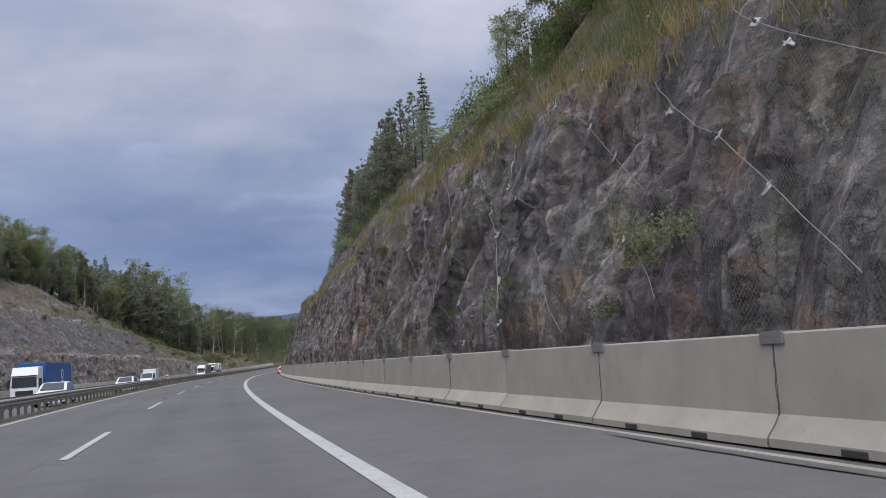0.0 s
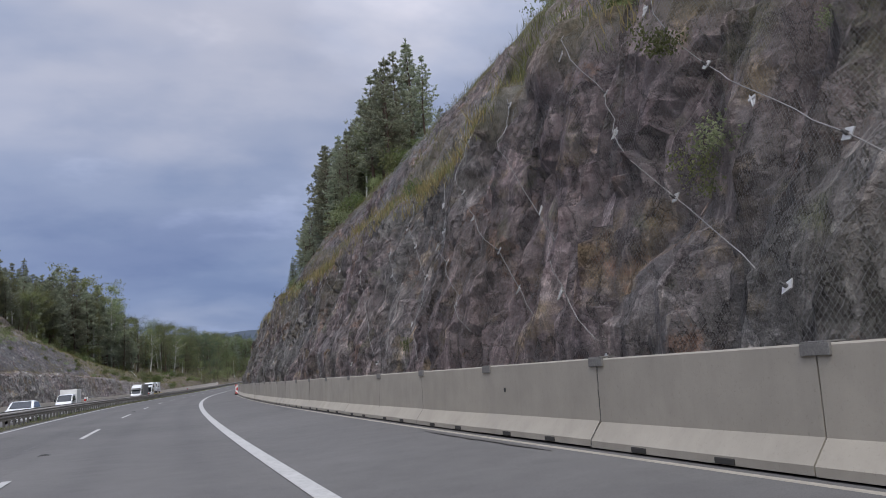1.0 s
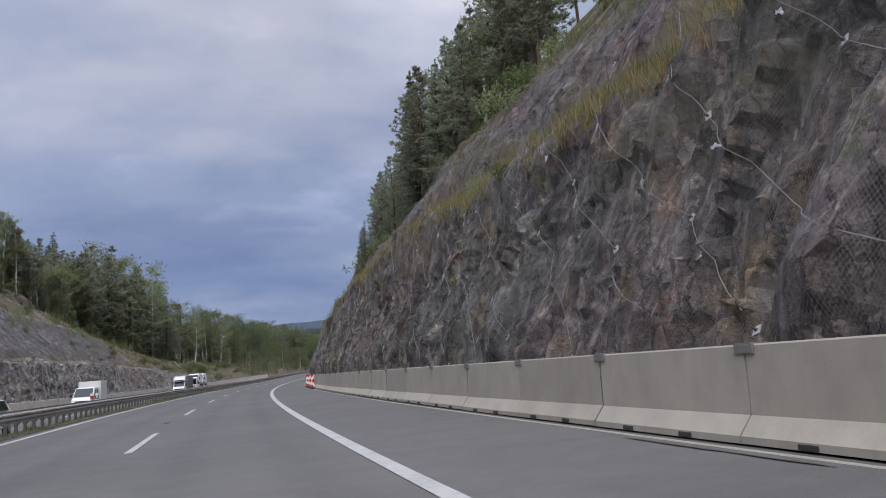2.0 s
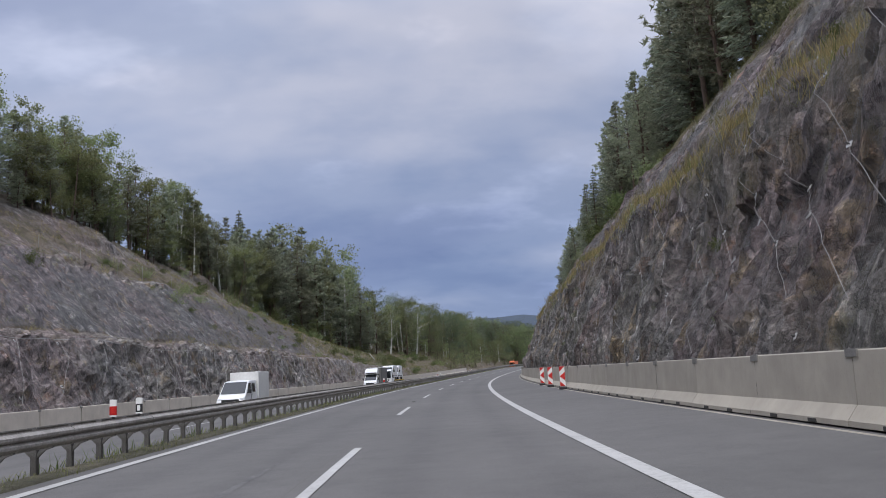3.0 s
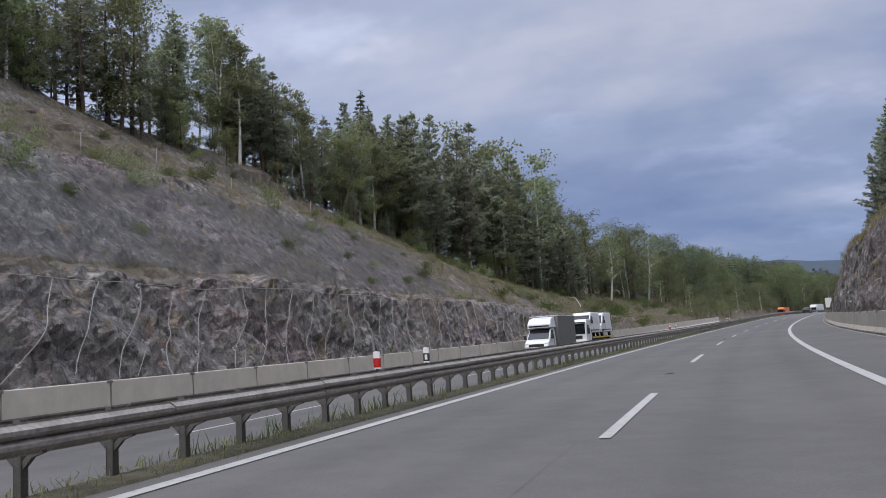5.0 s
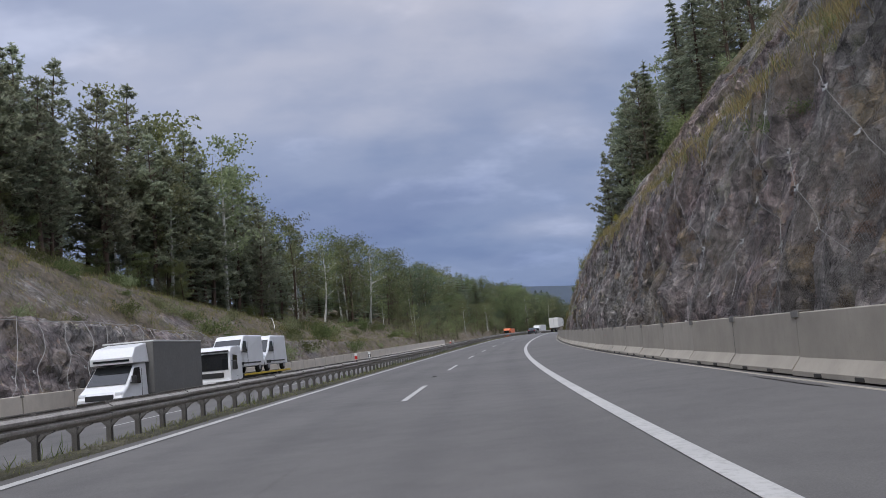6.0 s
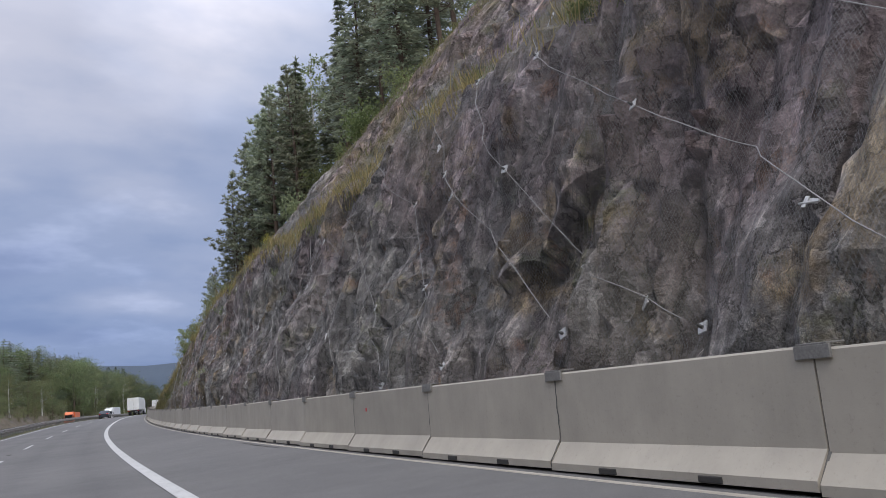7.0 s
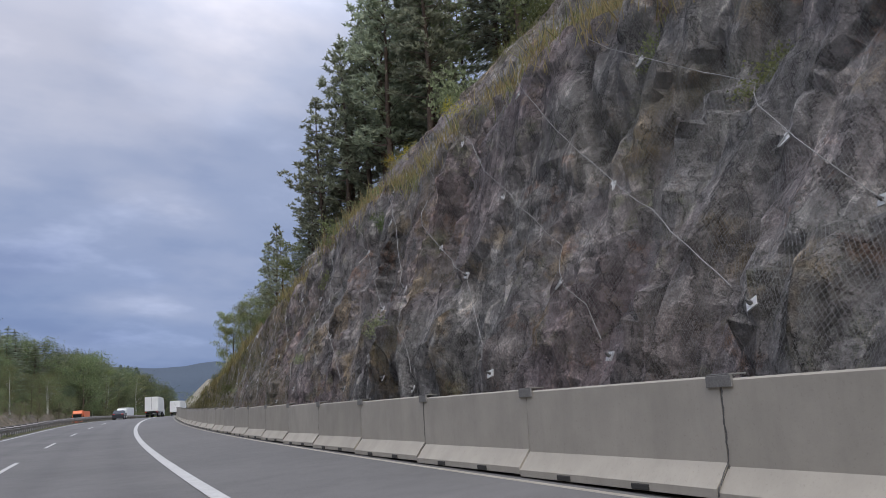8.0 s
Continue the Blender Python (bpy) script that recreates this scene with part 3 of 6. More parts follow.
def right_profile(s):
    """Points (o, z, veg) from the toe behind the barrier up the cutting."""
    b = bench_height(s)
    k = float(np.interp(s, [-40, 245, 270, 290, 330], [1, 1, 0.85, 0.6, 0.4]))
    v = float(np.interp(s, [-40, 40, 62, 200, 330], [0.62, 0.6, 0.12, 0.14, 0.45]))
    e = float(np.interp(s, [248, 280], [0, 0.85]))
    return [(4.55, -0.1, e), (4.75, 0.9, e), (4.6 + 0.22 * b, 0.58 * b, e), (4.6 + 0.34 * b, b, max(0.15, e)), (5.6 + 0.36 * b, b + 0.75 * k, 0.9),
            (6.3 + 0.42 * b, b + 2.2 * k, v), (8.5 + 0.42 * b, b + 5.0 * k, v), (11.8 + 0.45 * b, b + 9.4 * k, 0.75),
            (18 + 0.45 * b, b + 15.5 * k, 1.0), (30 + 0.45 * b, b + 25 * k, 1.0), (70, b + 34 * k, 1.0), (150, 26, 1.0), (330, -7.5, 1.0)]


def left_profile(s):
    k = float(np.interp(s, [-60, 185, 215, 250, 285, 330, 420], [1.0, 1.0, 0.86, 0.62, 0.44, 0.42, 0.42]))
    g = float(np.interp(s, [-60, 168, 215, 255, 290], [0, 0, 0.12, 0.45, 1]))
    u = float(np.interp(s, [165, 190, 215], [0, 0.35, 0.6]))      # the upper step is overgrown towards its end
    return [(-20.65, -0.55, 0.5), (-22.2, 0.15, 0.5 + g / 2), (-22.8, 0.5 * k, g), (-24.7, 4.7 * k, 0.05 + g), (-27.2, 5.2 * k, 0.55 + g), (-27.9, 5.98 * k, g + 0.5 * u), (-33.2, 11.9 * k, u + g), (-35.0, 12.6 * k, 0.7 + g),
            (-42.5, 18.6 * k, 0.6 + g), (-52, 23.5 * k, 1.0), (-75, 29 * k, 1.0), (-130, 35 * k, 1.0), (-230, 24 * k, 1.0), (-400, -7.5, 1.0)]


def resample(prof, n):
    p = np.array(prof)
    d = np.concatenate([[0], np.cumsum(np.hypot(np.diff(p[:, 0]), np.diff(p[:, 1])))])
    return d, p


def block(s, z, ws, wz, seed):
    """Broken blocks: each cell has a level and a tilt of its own."""
    c = noise.voronoi((s / ws, z / wz, seed))[1][0]
    k = noise.noise_vector(c * 3.71 + Vector((0.3, 0.7, seed)))
    return k.x + 1.1 * k.y * (s / ws - c.x) + 1.1 * k.z * (z / wz - c.y)


def rock_height(s, z, seed, tall):
    """How far the rock stands out at a place of the cutting, in metres; tall: leaning slabs rather than squat blocks."""
    w = s + 0.22 * z + 0.45 * noise.noise((s / 2.5, z / 3.0, seed + 3))
    if tall:
        v = 0.70 * noise.noise((s / 8.5, z / 8.0, seed)) + 0.50 * noise.noise((w / 1.9, z / 12, seed + 5))
        v += 0.52 * min(1, abs(noise.noise((w / 1.9, z / 10, seed + 7))) / 0.13) + 0.22 * min(1, abs(noise.noise((w / 1.0, z / 5, seed + 17))) / 0.2) - 0.75 * abs(noise.noise((w / 0.85, z / 8, seed + 8)))
        v += 0.50 * block(w, z, 2.0, 5.2, seed + 9) + 0.36 * block(w + 3, z, 0.95, 2.9, seed + 19) + 0.17 * block(w, z, 0.46, 1.0, seed + 29)
    else:
        v = 0.75 * noise.noise((s / 8.5, z / 8.0, seed)) + 0.55 * noise.noise((w / 2.4, z / 4.0, seed + 5)) - 0.45 * abs(noise.noise((w / 1.4, z / 6, seed + 7)))
        v += 0.62 * block(w, z, 2.3, 2.4, seed + 9) + 0.48 * block(w + 3, z, 1.1, 0.95, seed + 19) + 0.22 * block(w, z, 0.5, 0.45, seed + 29)
    return v + 0.07 * noise.noise((s / 0.4, z / 0.5, seed + 2))


def cutting(name, profile, side, s0, s1, ds, d_list, seed, mat, label, rock_amp, rock_tones):
    """The cutting as one sheet; returns a function that tells its surface."""
    ss = np.arange(s0, s1 + ds / 2, ds)
    dd = np.array(d_list)
    P = np.zeros((len(ss), len(dd), 3)); V = np.zeros((len(ss), len(dd)))
    for i, s in enumerate(ss):
        d, p = resample(profile(s), 0)
        dn = np.minimum(dd, d[-1])
        o, z, vg = (np.interp(dn, d, p[:, k]) for k in range(3))
        to, tz = np.gradient(o), np.gradient(z)
        ln = np.hypot(to, tz) + 1e-9
        no, nz = -np.abs(tz / ln) * side, np.abs(to / ln)
        for j in range(len(dd)):
            amp = rock_amp * (1 - 0.75 * min(1, vg[j])) * min(1, max(0.25, dn[j] / 2.0))
            if side < 0 and 8.5 < dn[j] < 17.5: amp *= 0.62      # smoother blasted upper step
            h = rock_height(s, dn[j], seed, side > 0) * amp
            if dn[j] > 26: h += 1.2 * noise.noise((s / 14, dn[j] / 14, seed + 40))
            P[i, j] = (s, o[j] + no[j] * h, z[j] + nz[j] * h)
            V[i, j] = min(1, max(0, vg[j] + 0.75 * noise.fractal(Vector((s / 5, dn[j] / 3, seed + 30)), 1.0, 2.0, 3) * (1 if vg[j] > 0.05 else 0.35)))
    w = on_road(P[..., 0], P[..., 1], P[..., 2]).reshape(-1, 3)
    f = grid_faces(len(ss), len(dd))
    ob = mesh_ob(name, w, f if side < 0 else [q[::-1] for q in f], mat, False)
    ob.data.attributes.new("veg", "FLOAT", "POINT").data.foreach_set("value", V.ravel())
    # the rock's tone along the road, and the fall line that the streaks follow
    rock_tone = np.interp(ss, *zip(*rock_tones))[:, None] * np.ones(len(dd))[None]
    ob.data.attributes.new("rock_tone", "FLOAT", "POINT").data.foreach_set("value", rock_tone.ravel())
    fall = np.stack([ss[:, None] + 0.22 * dd[None], np.broadcast_to(dd[None], rock_tone.shape), np.full(rock_tone.shape, seed)], -1)
    ob.data.attributes.new("fall", "FLOAT_VECTOR", "POINT").data.foreach_set("vector", fall.astype(np.float32).ravel())
    tagged(ob, label, "rock face", kind="structure")

    def at(s, d):
        """Interpolated (s, o, z) and veg on the sheet."""
        i = min(len(ss) - 2, max(0, int((s - s0) / ds)))
        j = min(len(dd) - 2, max(0, int(np.searchsorted(dd, d) - 1)))
        fi, fj = min(1, max(0, (s - ss[i]) / ds)), min(1, max(0, (d - dd[j]) / (dd[j + 1] - dd[j])))
        q = (1 - fi) * ((1 - fj) * P[i, j] + fj * P[i, j + 1]) + fi * ((1 - fj) * P[i + 1, j] + fj * P[i + 1, j + 1])
        return q, V[i, j]
    return at, P, V, ss, dd


D_RIGHT = np.concatenate([np.arange(0, 14, 0.18), np.arange(14, 20, 0.3), np.arange(20, 28, 0.6), np.arange(28, 75, 2.5), np.arange(75, 400, 12)])
D_LEFT = np.concatenate([np.arange(0, 9, 0.26), np.arange(9, 26, 0.36), np.arange(26, 36, 0.9), np.arange(36, 120, 4), np.arange(120, 460, 14)])
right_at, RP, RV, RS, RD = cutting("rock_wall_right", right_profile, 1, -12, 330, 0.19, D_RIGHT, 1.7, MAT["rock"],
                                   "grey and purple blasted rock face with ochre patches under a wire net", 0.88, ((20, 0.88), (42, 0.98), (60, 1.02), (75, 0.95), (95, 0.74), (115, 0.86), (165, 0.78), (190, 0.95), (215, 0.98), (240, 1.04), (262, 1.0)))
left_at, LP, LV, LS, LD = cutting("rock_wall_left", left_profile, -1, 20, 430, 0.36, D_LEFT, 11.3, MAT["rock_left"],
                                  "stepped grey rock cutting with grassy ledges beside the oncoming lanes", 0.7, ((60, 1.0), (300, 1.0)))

# banks that carry the cutting on to where the road bends out of sight
def bank(name, rows, s0, s1, label, mat, fall=((0, 1), (1, 1))):
    s = np.arange(s0, s1 + 1, 6.0)
    o, z = np.array(rows, float).T
    zz = z[None] * np.interp(s, *zip(*fall))[:, None] + np.array([[0.6 * noise.noise((q / 11, w / 9, 3.3)) * min(1, abs(w) / 30) for w in o] for q in s])
    v = on_road(s[:, None], o[None], zz).reshape(-1, 3)
    f = grid_faces(len(s), len(o))
    tagged(mesh_ob(name, v, [q[::-1] for q in f], MAT[mat], True), label, "bank", kind="structure")


BANK_FALL = ((429, 1.0), (455, 0.85), (500, 0.45), (560, 0.1), (700, 0.0))
bank("bank_left", [(-400, -7.5), (-230, 10), (-130, 14.7), (-75, 12.2), (-52, 9.9), (-42, 7.8), (-35, 5.2), (-27, 2.2), (-22.5, 0.2), (-20.6, -0.5)], 429, 700, "dark wooded bank beside the oncoming lanes", "forest_floor", BANK_FALL)
bank("bank_right", [(3.6, 0.05), (4.6, 0.1), (8, 1.0), (14, 2.2), (30, 3.2), (70, 4.5), (130, 6), (330, -7.5)], 328, 700, "low green bank past the end of the rock wall", "grass_ground")


def far_hills():
    """A wooded ridge and a pale field far off, where the valley opens ahead."""
    for name, mat, d0, h, a0, a1, seed, label in (("backdrop_hill", "haze_tinted_hill", 2300, 188, -60, 95, 2.0, "wooded ridge on the horizon with haze painted into its blue"),
                                                  ("backdrop_field", "pale_field", 1500, 92, 16.9, 27, 5.0, "pale stubble field on a distant slope")):
        n = 160
        az = np.radians(np.linspace(a0, a1, n))
        rows = []
        for k, (dd, f) in enumerate(((0, -0.25), (260, 0.55), (520, 1.0), (800, 0.2))):
            top = np.array([f * h * (1 + (0.16 * noise.noise((q * 9, seed, 0.1)) + 0.03 * noise.noise((q * 90, seed, 0.7))) * (1 if f > 0.3 else 0)) for q in az])
            if name == "backdrop_field": top = top * np.clip(np.minimum(np.arange(n), n - 1 - np.arange(n)) / 40, 0, 1) ** 0.8
            rows.append(np.stack([20 + (d0 + dd) * np.sin(az), 220 + (d0 + dd) * np.cos(az), top], -1))
        v = np.stack(rows, 1).reshape(-1, 3)
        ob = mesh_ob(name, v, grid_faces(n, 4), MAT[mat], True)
        tagged(ob, label, "hill", kind="structure")


far_hills()


# ---- barriers ----
def barrier_mesh(length, height, name, foot=0.28, knee=0.275):
    """A precast element: foot, sloping lower face, nearly upright upper face on both sides."""
    h = height
    half = [(foot, 0.0), (foot, 0.085), (0.105, knee * h), (0.085, h - 0.02), (0.07, h)]
    prof = [(-x, z) for x, z in half] + half[::-1]
    bm = bmesh.new()
    prism(bm, prof, -length / 2, length / 2)
    me = bpy.data.meshes.new(name); bm.to_mesh(me); bm.free()
    return me


BL = 3.756
B_H = 1.115
body_me = barrier_mesh(BL - 0.03, B_H, "barrier_body"); body_me.materials.append(MAT["concrete"])


def clamp_mesh():
    bm = bmesh.new()
    box(bm, -0.098, 0, B_H - 0.055, 0.03, 0.34, 0.11, 0.006)
    box(bm, 0, 0, B_H + 0.008, 0.22, 0.30, 0.016, 0.004)
    me = bpy.data.meshes.new("clamp"); bm.to_mesh(me); bm.free(); me.materials.append(MAT["clamp"])
    return me


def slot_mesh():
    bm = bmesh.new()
    # a dark block on the foot, painted shade instead of a cut opening
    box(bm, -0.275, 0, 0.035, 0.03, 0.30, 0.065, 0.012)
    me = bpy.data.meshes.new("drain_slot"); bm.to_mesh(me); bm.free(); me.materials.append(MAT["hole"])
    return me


def joint_mesh(h):
    bm = bmesh.new()
    prism(bm, [(-0.25, 0.0), (-0.25, 0.07), (-0.088, 0.275 * h), (-0.065, h - 0.03), (0.065, h - 0.03), (0.088, 0.275 * h), (0.25, 0.07), (0.25, 0.0)], -0.016, 0.016)
    me = bpy.data.meshes.new("joint"); bm.to_mesh(me); bm.free(); me.materials.append(MAT["joint"])
    return me


def ragged_mesh(seed):
    """Chipped, dirty edge of a joint on the face towards the road."""
    r = random.Random(seed)
    h = B_H
    face = [(-0.281, 0.02), (-0.281, 0.085), (-0.106, 0.275 * h), (-0.086, h - 0.11)]
    zs = np.array([p[1] for p in face]); xs = np.array([p[0] for p in face])
    bm = bmesh.new()
    rows, sway = [], 0.0
    for z in np.linspace(0.02, h - 0.11, 26):
        sway = 0.7 * sway + r.uniform(-0.012, 0.012)
        x = float(np.interp(z, zs, xs)) - 0.004
        rows.append((bm.verts.new((x, sway - r.uniform(0.005, 0.015), z)), bm.verts.new((x, sway + r.uniform(0.005, 0.015), z))))
    for (a, b), (c, d) in zip(rows[:-1], rows[1:]):
        bm.faces.new((a, c, d, b))
    me = bpy.data.meshes.new("joint_edge"); bm.to_mesh(me); bm.free(); me.materials.append(MAT["joint"])
    return me


clamp_me, slot_me, joint_me = clamp_mesh(), slot_mesh(), joint_mesh(B_H)
ragged = [ragged_mesh(k) for k in range(6)]
rng = random.Random(5)
for n in range(-8, 92):
    s = 23.292 + BL * (n + 0.5)
    if s < -10 or s > 345: continue
    e = new("concrete_barrier")
    tagged(e, "beige precast concrete barrier element with weathered streaks", "barrier", "barrier along the hard shoulder")
    e.matrix_world = stand(s, 3.80, 0.160 + rng.uniform(-0.006, 0.006), rng.uniform(-0.12, 0.12))
    share("body", body_me, e)
    share("clamp", clamp_me, e, Matrix.Translation((0, -BL / 2, 0)), "grey steel joint clamp")
    share("joint", joint_me, e, Matrix.Translation((0, -BL / 2, 0)))
    if n % 2 or n % 5 == 0: share("joint_edge", ragged[n % 6], e, Matrix.Translation((0, -BL / 2, 0)), "dark chipped joint edge")
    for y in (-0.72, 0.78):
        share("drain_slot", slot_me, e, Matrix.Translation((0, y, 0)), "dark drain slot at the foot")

low_clamp = bmesh.new()
box(low_clamp, -0.094, 0, 1.105, 0.03, 0.24, 0.07, 0.006); box(low_clamp, 0, 0, 1.146, 0.20, 0.22, 0.014, 0.004)
low_clamp_me = bpy.data.meshes.new("clamp"); low_clamp.to_mesh(low_clamp_me); low_clamp.free(); low_clamp_me.materials.append(MAT["clamp"])
low_me = barrier_mesh(BL - 0.001, 1.14, "low_barrier_body"); low_me.materials.append(MAT["concrete_old"])
for n in range(-8, 112):
    s = 20.0 + BL * (n + 0.5)
    if s > 332: continue
    e = new("concrete_barrier")
    tagged(e, "beige concrete barrier element at the foot of the rock", "barrier", "barrier beside the oncoming lanes")
    e.matrix_world = stand(s, -20.35, -0.40, 180)
    share("body", low_me, e)
    share("clamp", low_clamp_me, e, Matrix.Translation((0, -BL / 2, 0)), "dark steel joint clamp")


def wbeam_mesh(length):
    z = [-0.155, -0.135, -0.085, -0.045, 0.0, 0.045, 0.085, 0.135, 0.155]
    x = [0.0, 0.0, 0.078, 0.078, 0.012, 0.078, 0.078, 0.0, 0.0]
    bm = bmesh.new()
    rows = []
    for off in (0.0, -0.006):
        rows.append([[bm.verts.new((xx + off, y, zz)) for xx, zz in zip(x, z)] for y in (-length / 2, length / 2)])
    for (a, b), flip in zip(rows, (False, True)):
        for i in range(len(z) - 1):
            q = (a[i], b[i], b[i + 1], a[i + 1])
            bm.faces.new(q[::-1] if flip else q)
    bmesh.ops.recalc_face_normals(bm, faces=bm.faces)
    me = bpy.data.meshes.new("rail"); bm.to_mesh(me); bm.free(); me.materials.append(MAT["steel"])
    return me


def post_mesh():
    bm = bmesh.new()
    box(bm, -0.042, 0, 0.36, 0.012, 0.09, 0.80); box(bm, 0.042, 0, 0.36, 0.012, 0.09, 0.80); box(bm, 0, -0.04, 0.36, 0.085, 0.010, 0.80)
    me = bpy.data.meshes.new("post"); bm.to_mesh(me); bm.free(); me.materials.append(MAT["steel_dull"])
    return me


def bracket_mesh():
    """Two arms that fork from the post to the rails, with a tie across the top."""
    bm = bmesh.new()
    for s in (-1, 1):
        prism(bm, [(s * 0.045, 0.28), (s * 0.045, 0.36), (s * 0.14, 0.46), (s * 0.24, 0.50), (s * 0.24, 0.71), (s * 0.303, 0.71), (s * 0.305, 0.44), (s * 0.17, 0.40)][::s], -0.025, 0.025)
    box(bm, 0, 0, 0.69, 0.54, 0.05, 0.05)
    me = bpy.data.meshes.new("bracket"); bm.to_mesh(me); bm.free(); me.materials.append(MAT["steel_dull"])
    return me


RAIL_L = 3.6366
rail_me, post_me, bracket_me = wbeam_mesh(RAIL_L), post_mesh(), bracket_mesh()
for n in range(-30, 88):
    s = 109.7 + RAIL_L * n
    g = new("guard_rail")
    tagged(g, "double-sided galvanised steel guard rail on dark posts", "guard rail", "guard rail in the median")
    g.matrix_world = stand(s, -9.05, 0.03)
    share("rail", rail_me, g, Matrix.Translation((0.30, 0, 0.60)))
    share("rail", rail_me, g, Matrix.Translation((-0.30, 0, 0.60)) @ Matrix.Rotation(math.pi, 4, "Z"))
    for y in (-1.2122, 0, 1.2122):
        share("post", post_me, g, Matrix.Translation((0, y, 0)))
        share("bracket", bracket_me, g, Matrix.Translation((0, y, 0)))


# ---- trees ----
def quads_mesh(name, centres, sizes, normals_up, rng_, mat, aspect=1.6):
    """Many small leaves or needle sprays, each a slim triangle of its own."""
    n = len(centres)
    c = np.asarray(centres); sz = np.asarray(sizes)[:, None]
    d = rng_.normal(size=(n, 3)); d[:, 2] = d[:, 2] * 0.55 + normals_up
    d /= np.linalg.norm(d, axis=1, keepdims=True)
    u = np.cross(d, rng_.normal(size=(n, 3))); u /= np.linalg.norm(u, axis=1, keepdims=True) + 1e-9
    v = np.cross(d, u)
    verts = np.stack([c - u * sz * aspect / 2, c + u * sz * aspect * 0.1 - v * sz, c + u * sz * aspect / 2 + v * sz * 0.2], 1).reshape(-1, 3)
    faces = np.arange(3 * n).reshape(n, 3).tolist()
    me = bpy.data.meshes.new(name)
    me.from_pydata(verts.tolist(), [], faces); me.update(); me.materials.append(mat)
    return me


def limb_mesh(name, segs, mat):
    bm = bmesh.new()
    for a, b, r1, r2 in segs:
        tube(bm, a, b, r1, r2, 6 if r1 > 0.06 else 3, False)
    me = bpy.data.meshes.new(name); bm.to_mesh(me); bm.free(); me.materials.append(mat)
    me.polygons.foreach_set("use_smooth", [True] * len(me.polygons))
    return me


def sprays_mesh(name, base, way, length, width, g, mat):
    """Needle twigs: slim triangles that point along their twig."""
    n = len(base)
    way = way / (np.linalg.norm(way, axis=1, keepdims=True) + 1e-9)
    side = np.cross(way, g.normal(0, 0.55, (n, 3)) + [0, 0, 1.0]); side /= np.linalg.norm(side, axis=1, keepdims=True) + 1e-9
    a, c = base - side * width[:, None], base + side * width[:, None]
    tip = base + way * length[:, None]
    me = bpy.data.meshes.new(name)
    me.from_pydata(np.stack([a, c, tip], 1).reshape(-1, 3).tolist(), [], np.arange(3 * n).reshape(n, 3).tolist())
    me.update(); me.materials.append(mat)
    return me


def conifer(seed, h, r, kind, density=1.0, bare=0.14, needles=""):
    """Trunk and crown meshes of a spruce or a pine of height h and reach r."""
    g = np.random.default_rng(seed)
    spruce = kind == "spruce"
    segs, B, W, L_, T_ = [], [], [], [], []
    lean = g.normal(0, 0.014, 2)
    def axis(z): return np.array([lean[0] * z + 0.1 * math.sin(z * 0.5 + seed), lean[1] * z + 0.1 * math.cos(z * 0.43 + seed), z])
    zs = np.linspace(0, h, 9)
    for a, b in zip(zs[:-1], zs[1:]):
        segs.append((axis(a), axis(b), 0.0135 * h * (1 - a / h) + 0.015, 0.0135 * h * (1 - b / h) + 0.015))
    z0 = z = h * (0.05 if spruce else bare * g.uniform(0.7, 1.3))
    while z < h * 0.975:
        t = (z - z0) / (h - z0)
        if spruce: reach = r * ((1 - t) ** 0.85 * (0.6 + 0.4 * min(1, t * 6)))
        else: reach = r * (1.02 - t ** 1.5) ** 0.9 * (0.62 + 0.38 * min(1, t * 3.5)) * g.uniform(0.72, 1.12)
        nb = g.integers(5, 8) if spruce else g.integers(4, 7)
        ph = g.uniform(0, 6.28)
        for k in range(nb):
            if g.random() < (0.07 if spruce else 0.15): continue
            an = ph + k * 6.283 / nb + g.normal(0, 0.25)
            L = max(0.28, reach * g.uniform(0.62, 1.15))
            out = np.array([math.cos(an), math.sin(an), 0.0]); lat = np.array([-out[1], out[0], 0.0])
            rise = (-0.20 if spruce else 0.10 + 0.35 * t) + g.normal(0, 0.08)
            st = axis(z)
            def along(q): return st[None] + np.outer(q * L, out) + np.outer((rise * q + (0.10 if spruce else 0.16) * q * q) * L, [0, 0, 1.0])
            en = along(np.array([1.0]))[0]
            if L > 0.6: segs.append((st, en, 0.0022 * h + 0.006, 0.005))
            if spruce:
                m = int((12 + 26 * L) * density)
                q = g.uniform(0.08, 1.0, m) ** 0.85
                sg = g.choice([-1.0, 1.0], m)
                off = np.abs(g.normal(0, 0.17, m)) * L * (1.1 - q)
                base = along(q) + (sg * off)[:, None] * lat[None]
                way = out[None] * g.uniform(0.5, 1.0, (m, 1)) + lat[None] * (sg * g.uniform(0.15, 0.9, m))[:, None] + np.outer(g.normal(-0.30, 0.22, m), [0, 0, 1.0])
                length, width = g.uniform(0.20, 0.44, m) * (0.75 + 0.2 * min(L, 2)), g.uniform(0.035, 0.075, m)
            else:
                hubs = max(3, int((2.5 + 3.6 * L) * density ** 0.5))
                q = g.uniform(0.30, 1.03, hubs) ** 0.8
                hub = along(q) + lat[None] * (g.normal(0, 0.24, hubs) * L * (1.15 - 0.6 * q))[:, None] + np.outer(g.normal(0.02, 0.09, hubs), [0, 0, 1.0])
                per = int(15 * density ** 0.5)
                base = np.repeat(hub, per, 0) + g.normal(0, 0.055, (hubs * per, 3)) * [1, 1, 0.6]
                m = len(base)
                way = g.normal(0, 1.0, (m, 3)) * [1, 1, 0.55] + out[None] * 0.55 + [0, 0, 0.42]
                length, width = g.uniform(0.16, 0.36, m) * (0.8 + 0.16 * min(L, 2)), g.uniform(0.028, 0.062, m)
            B.append(base); W.append(way); L_.append(length); T_.append(width / density ** 0.35)
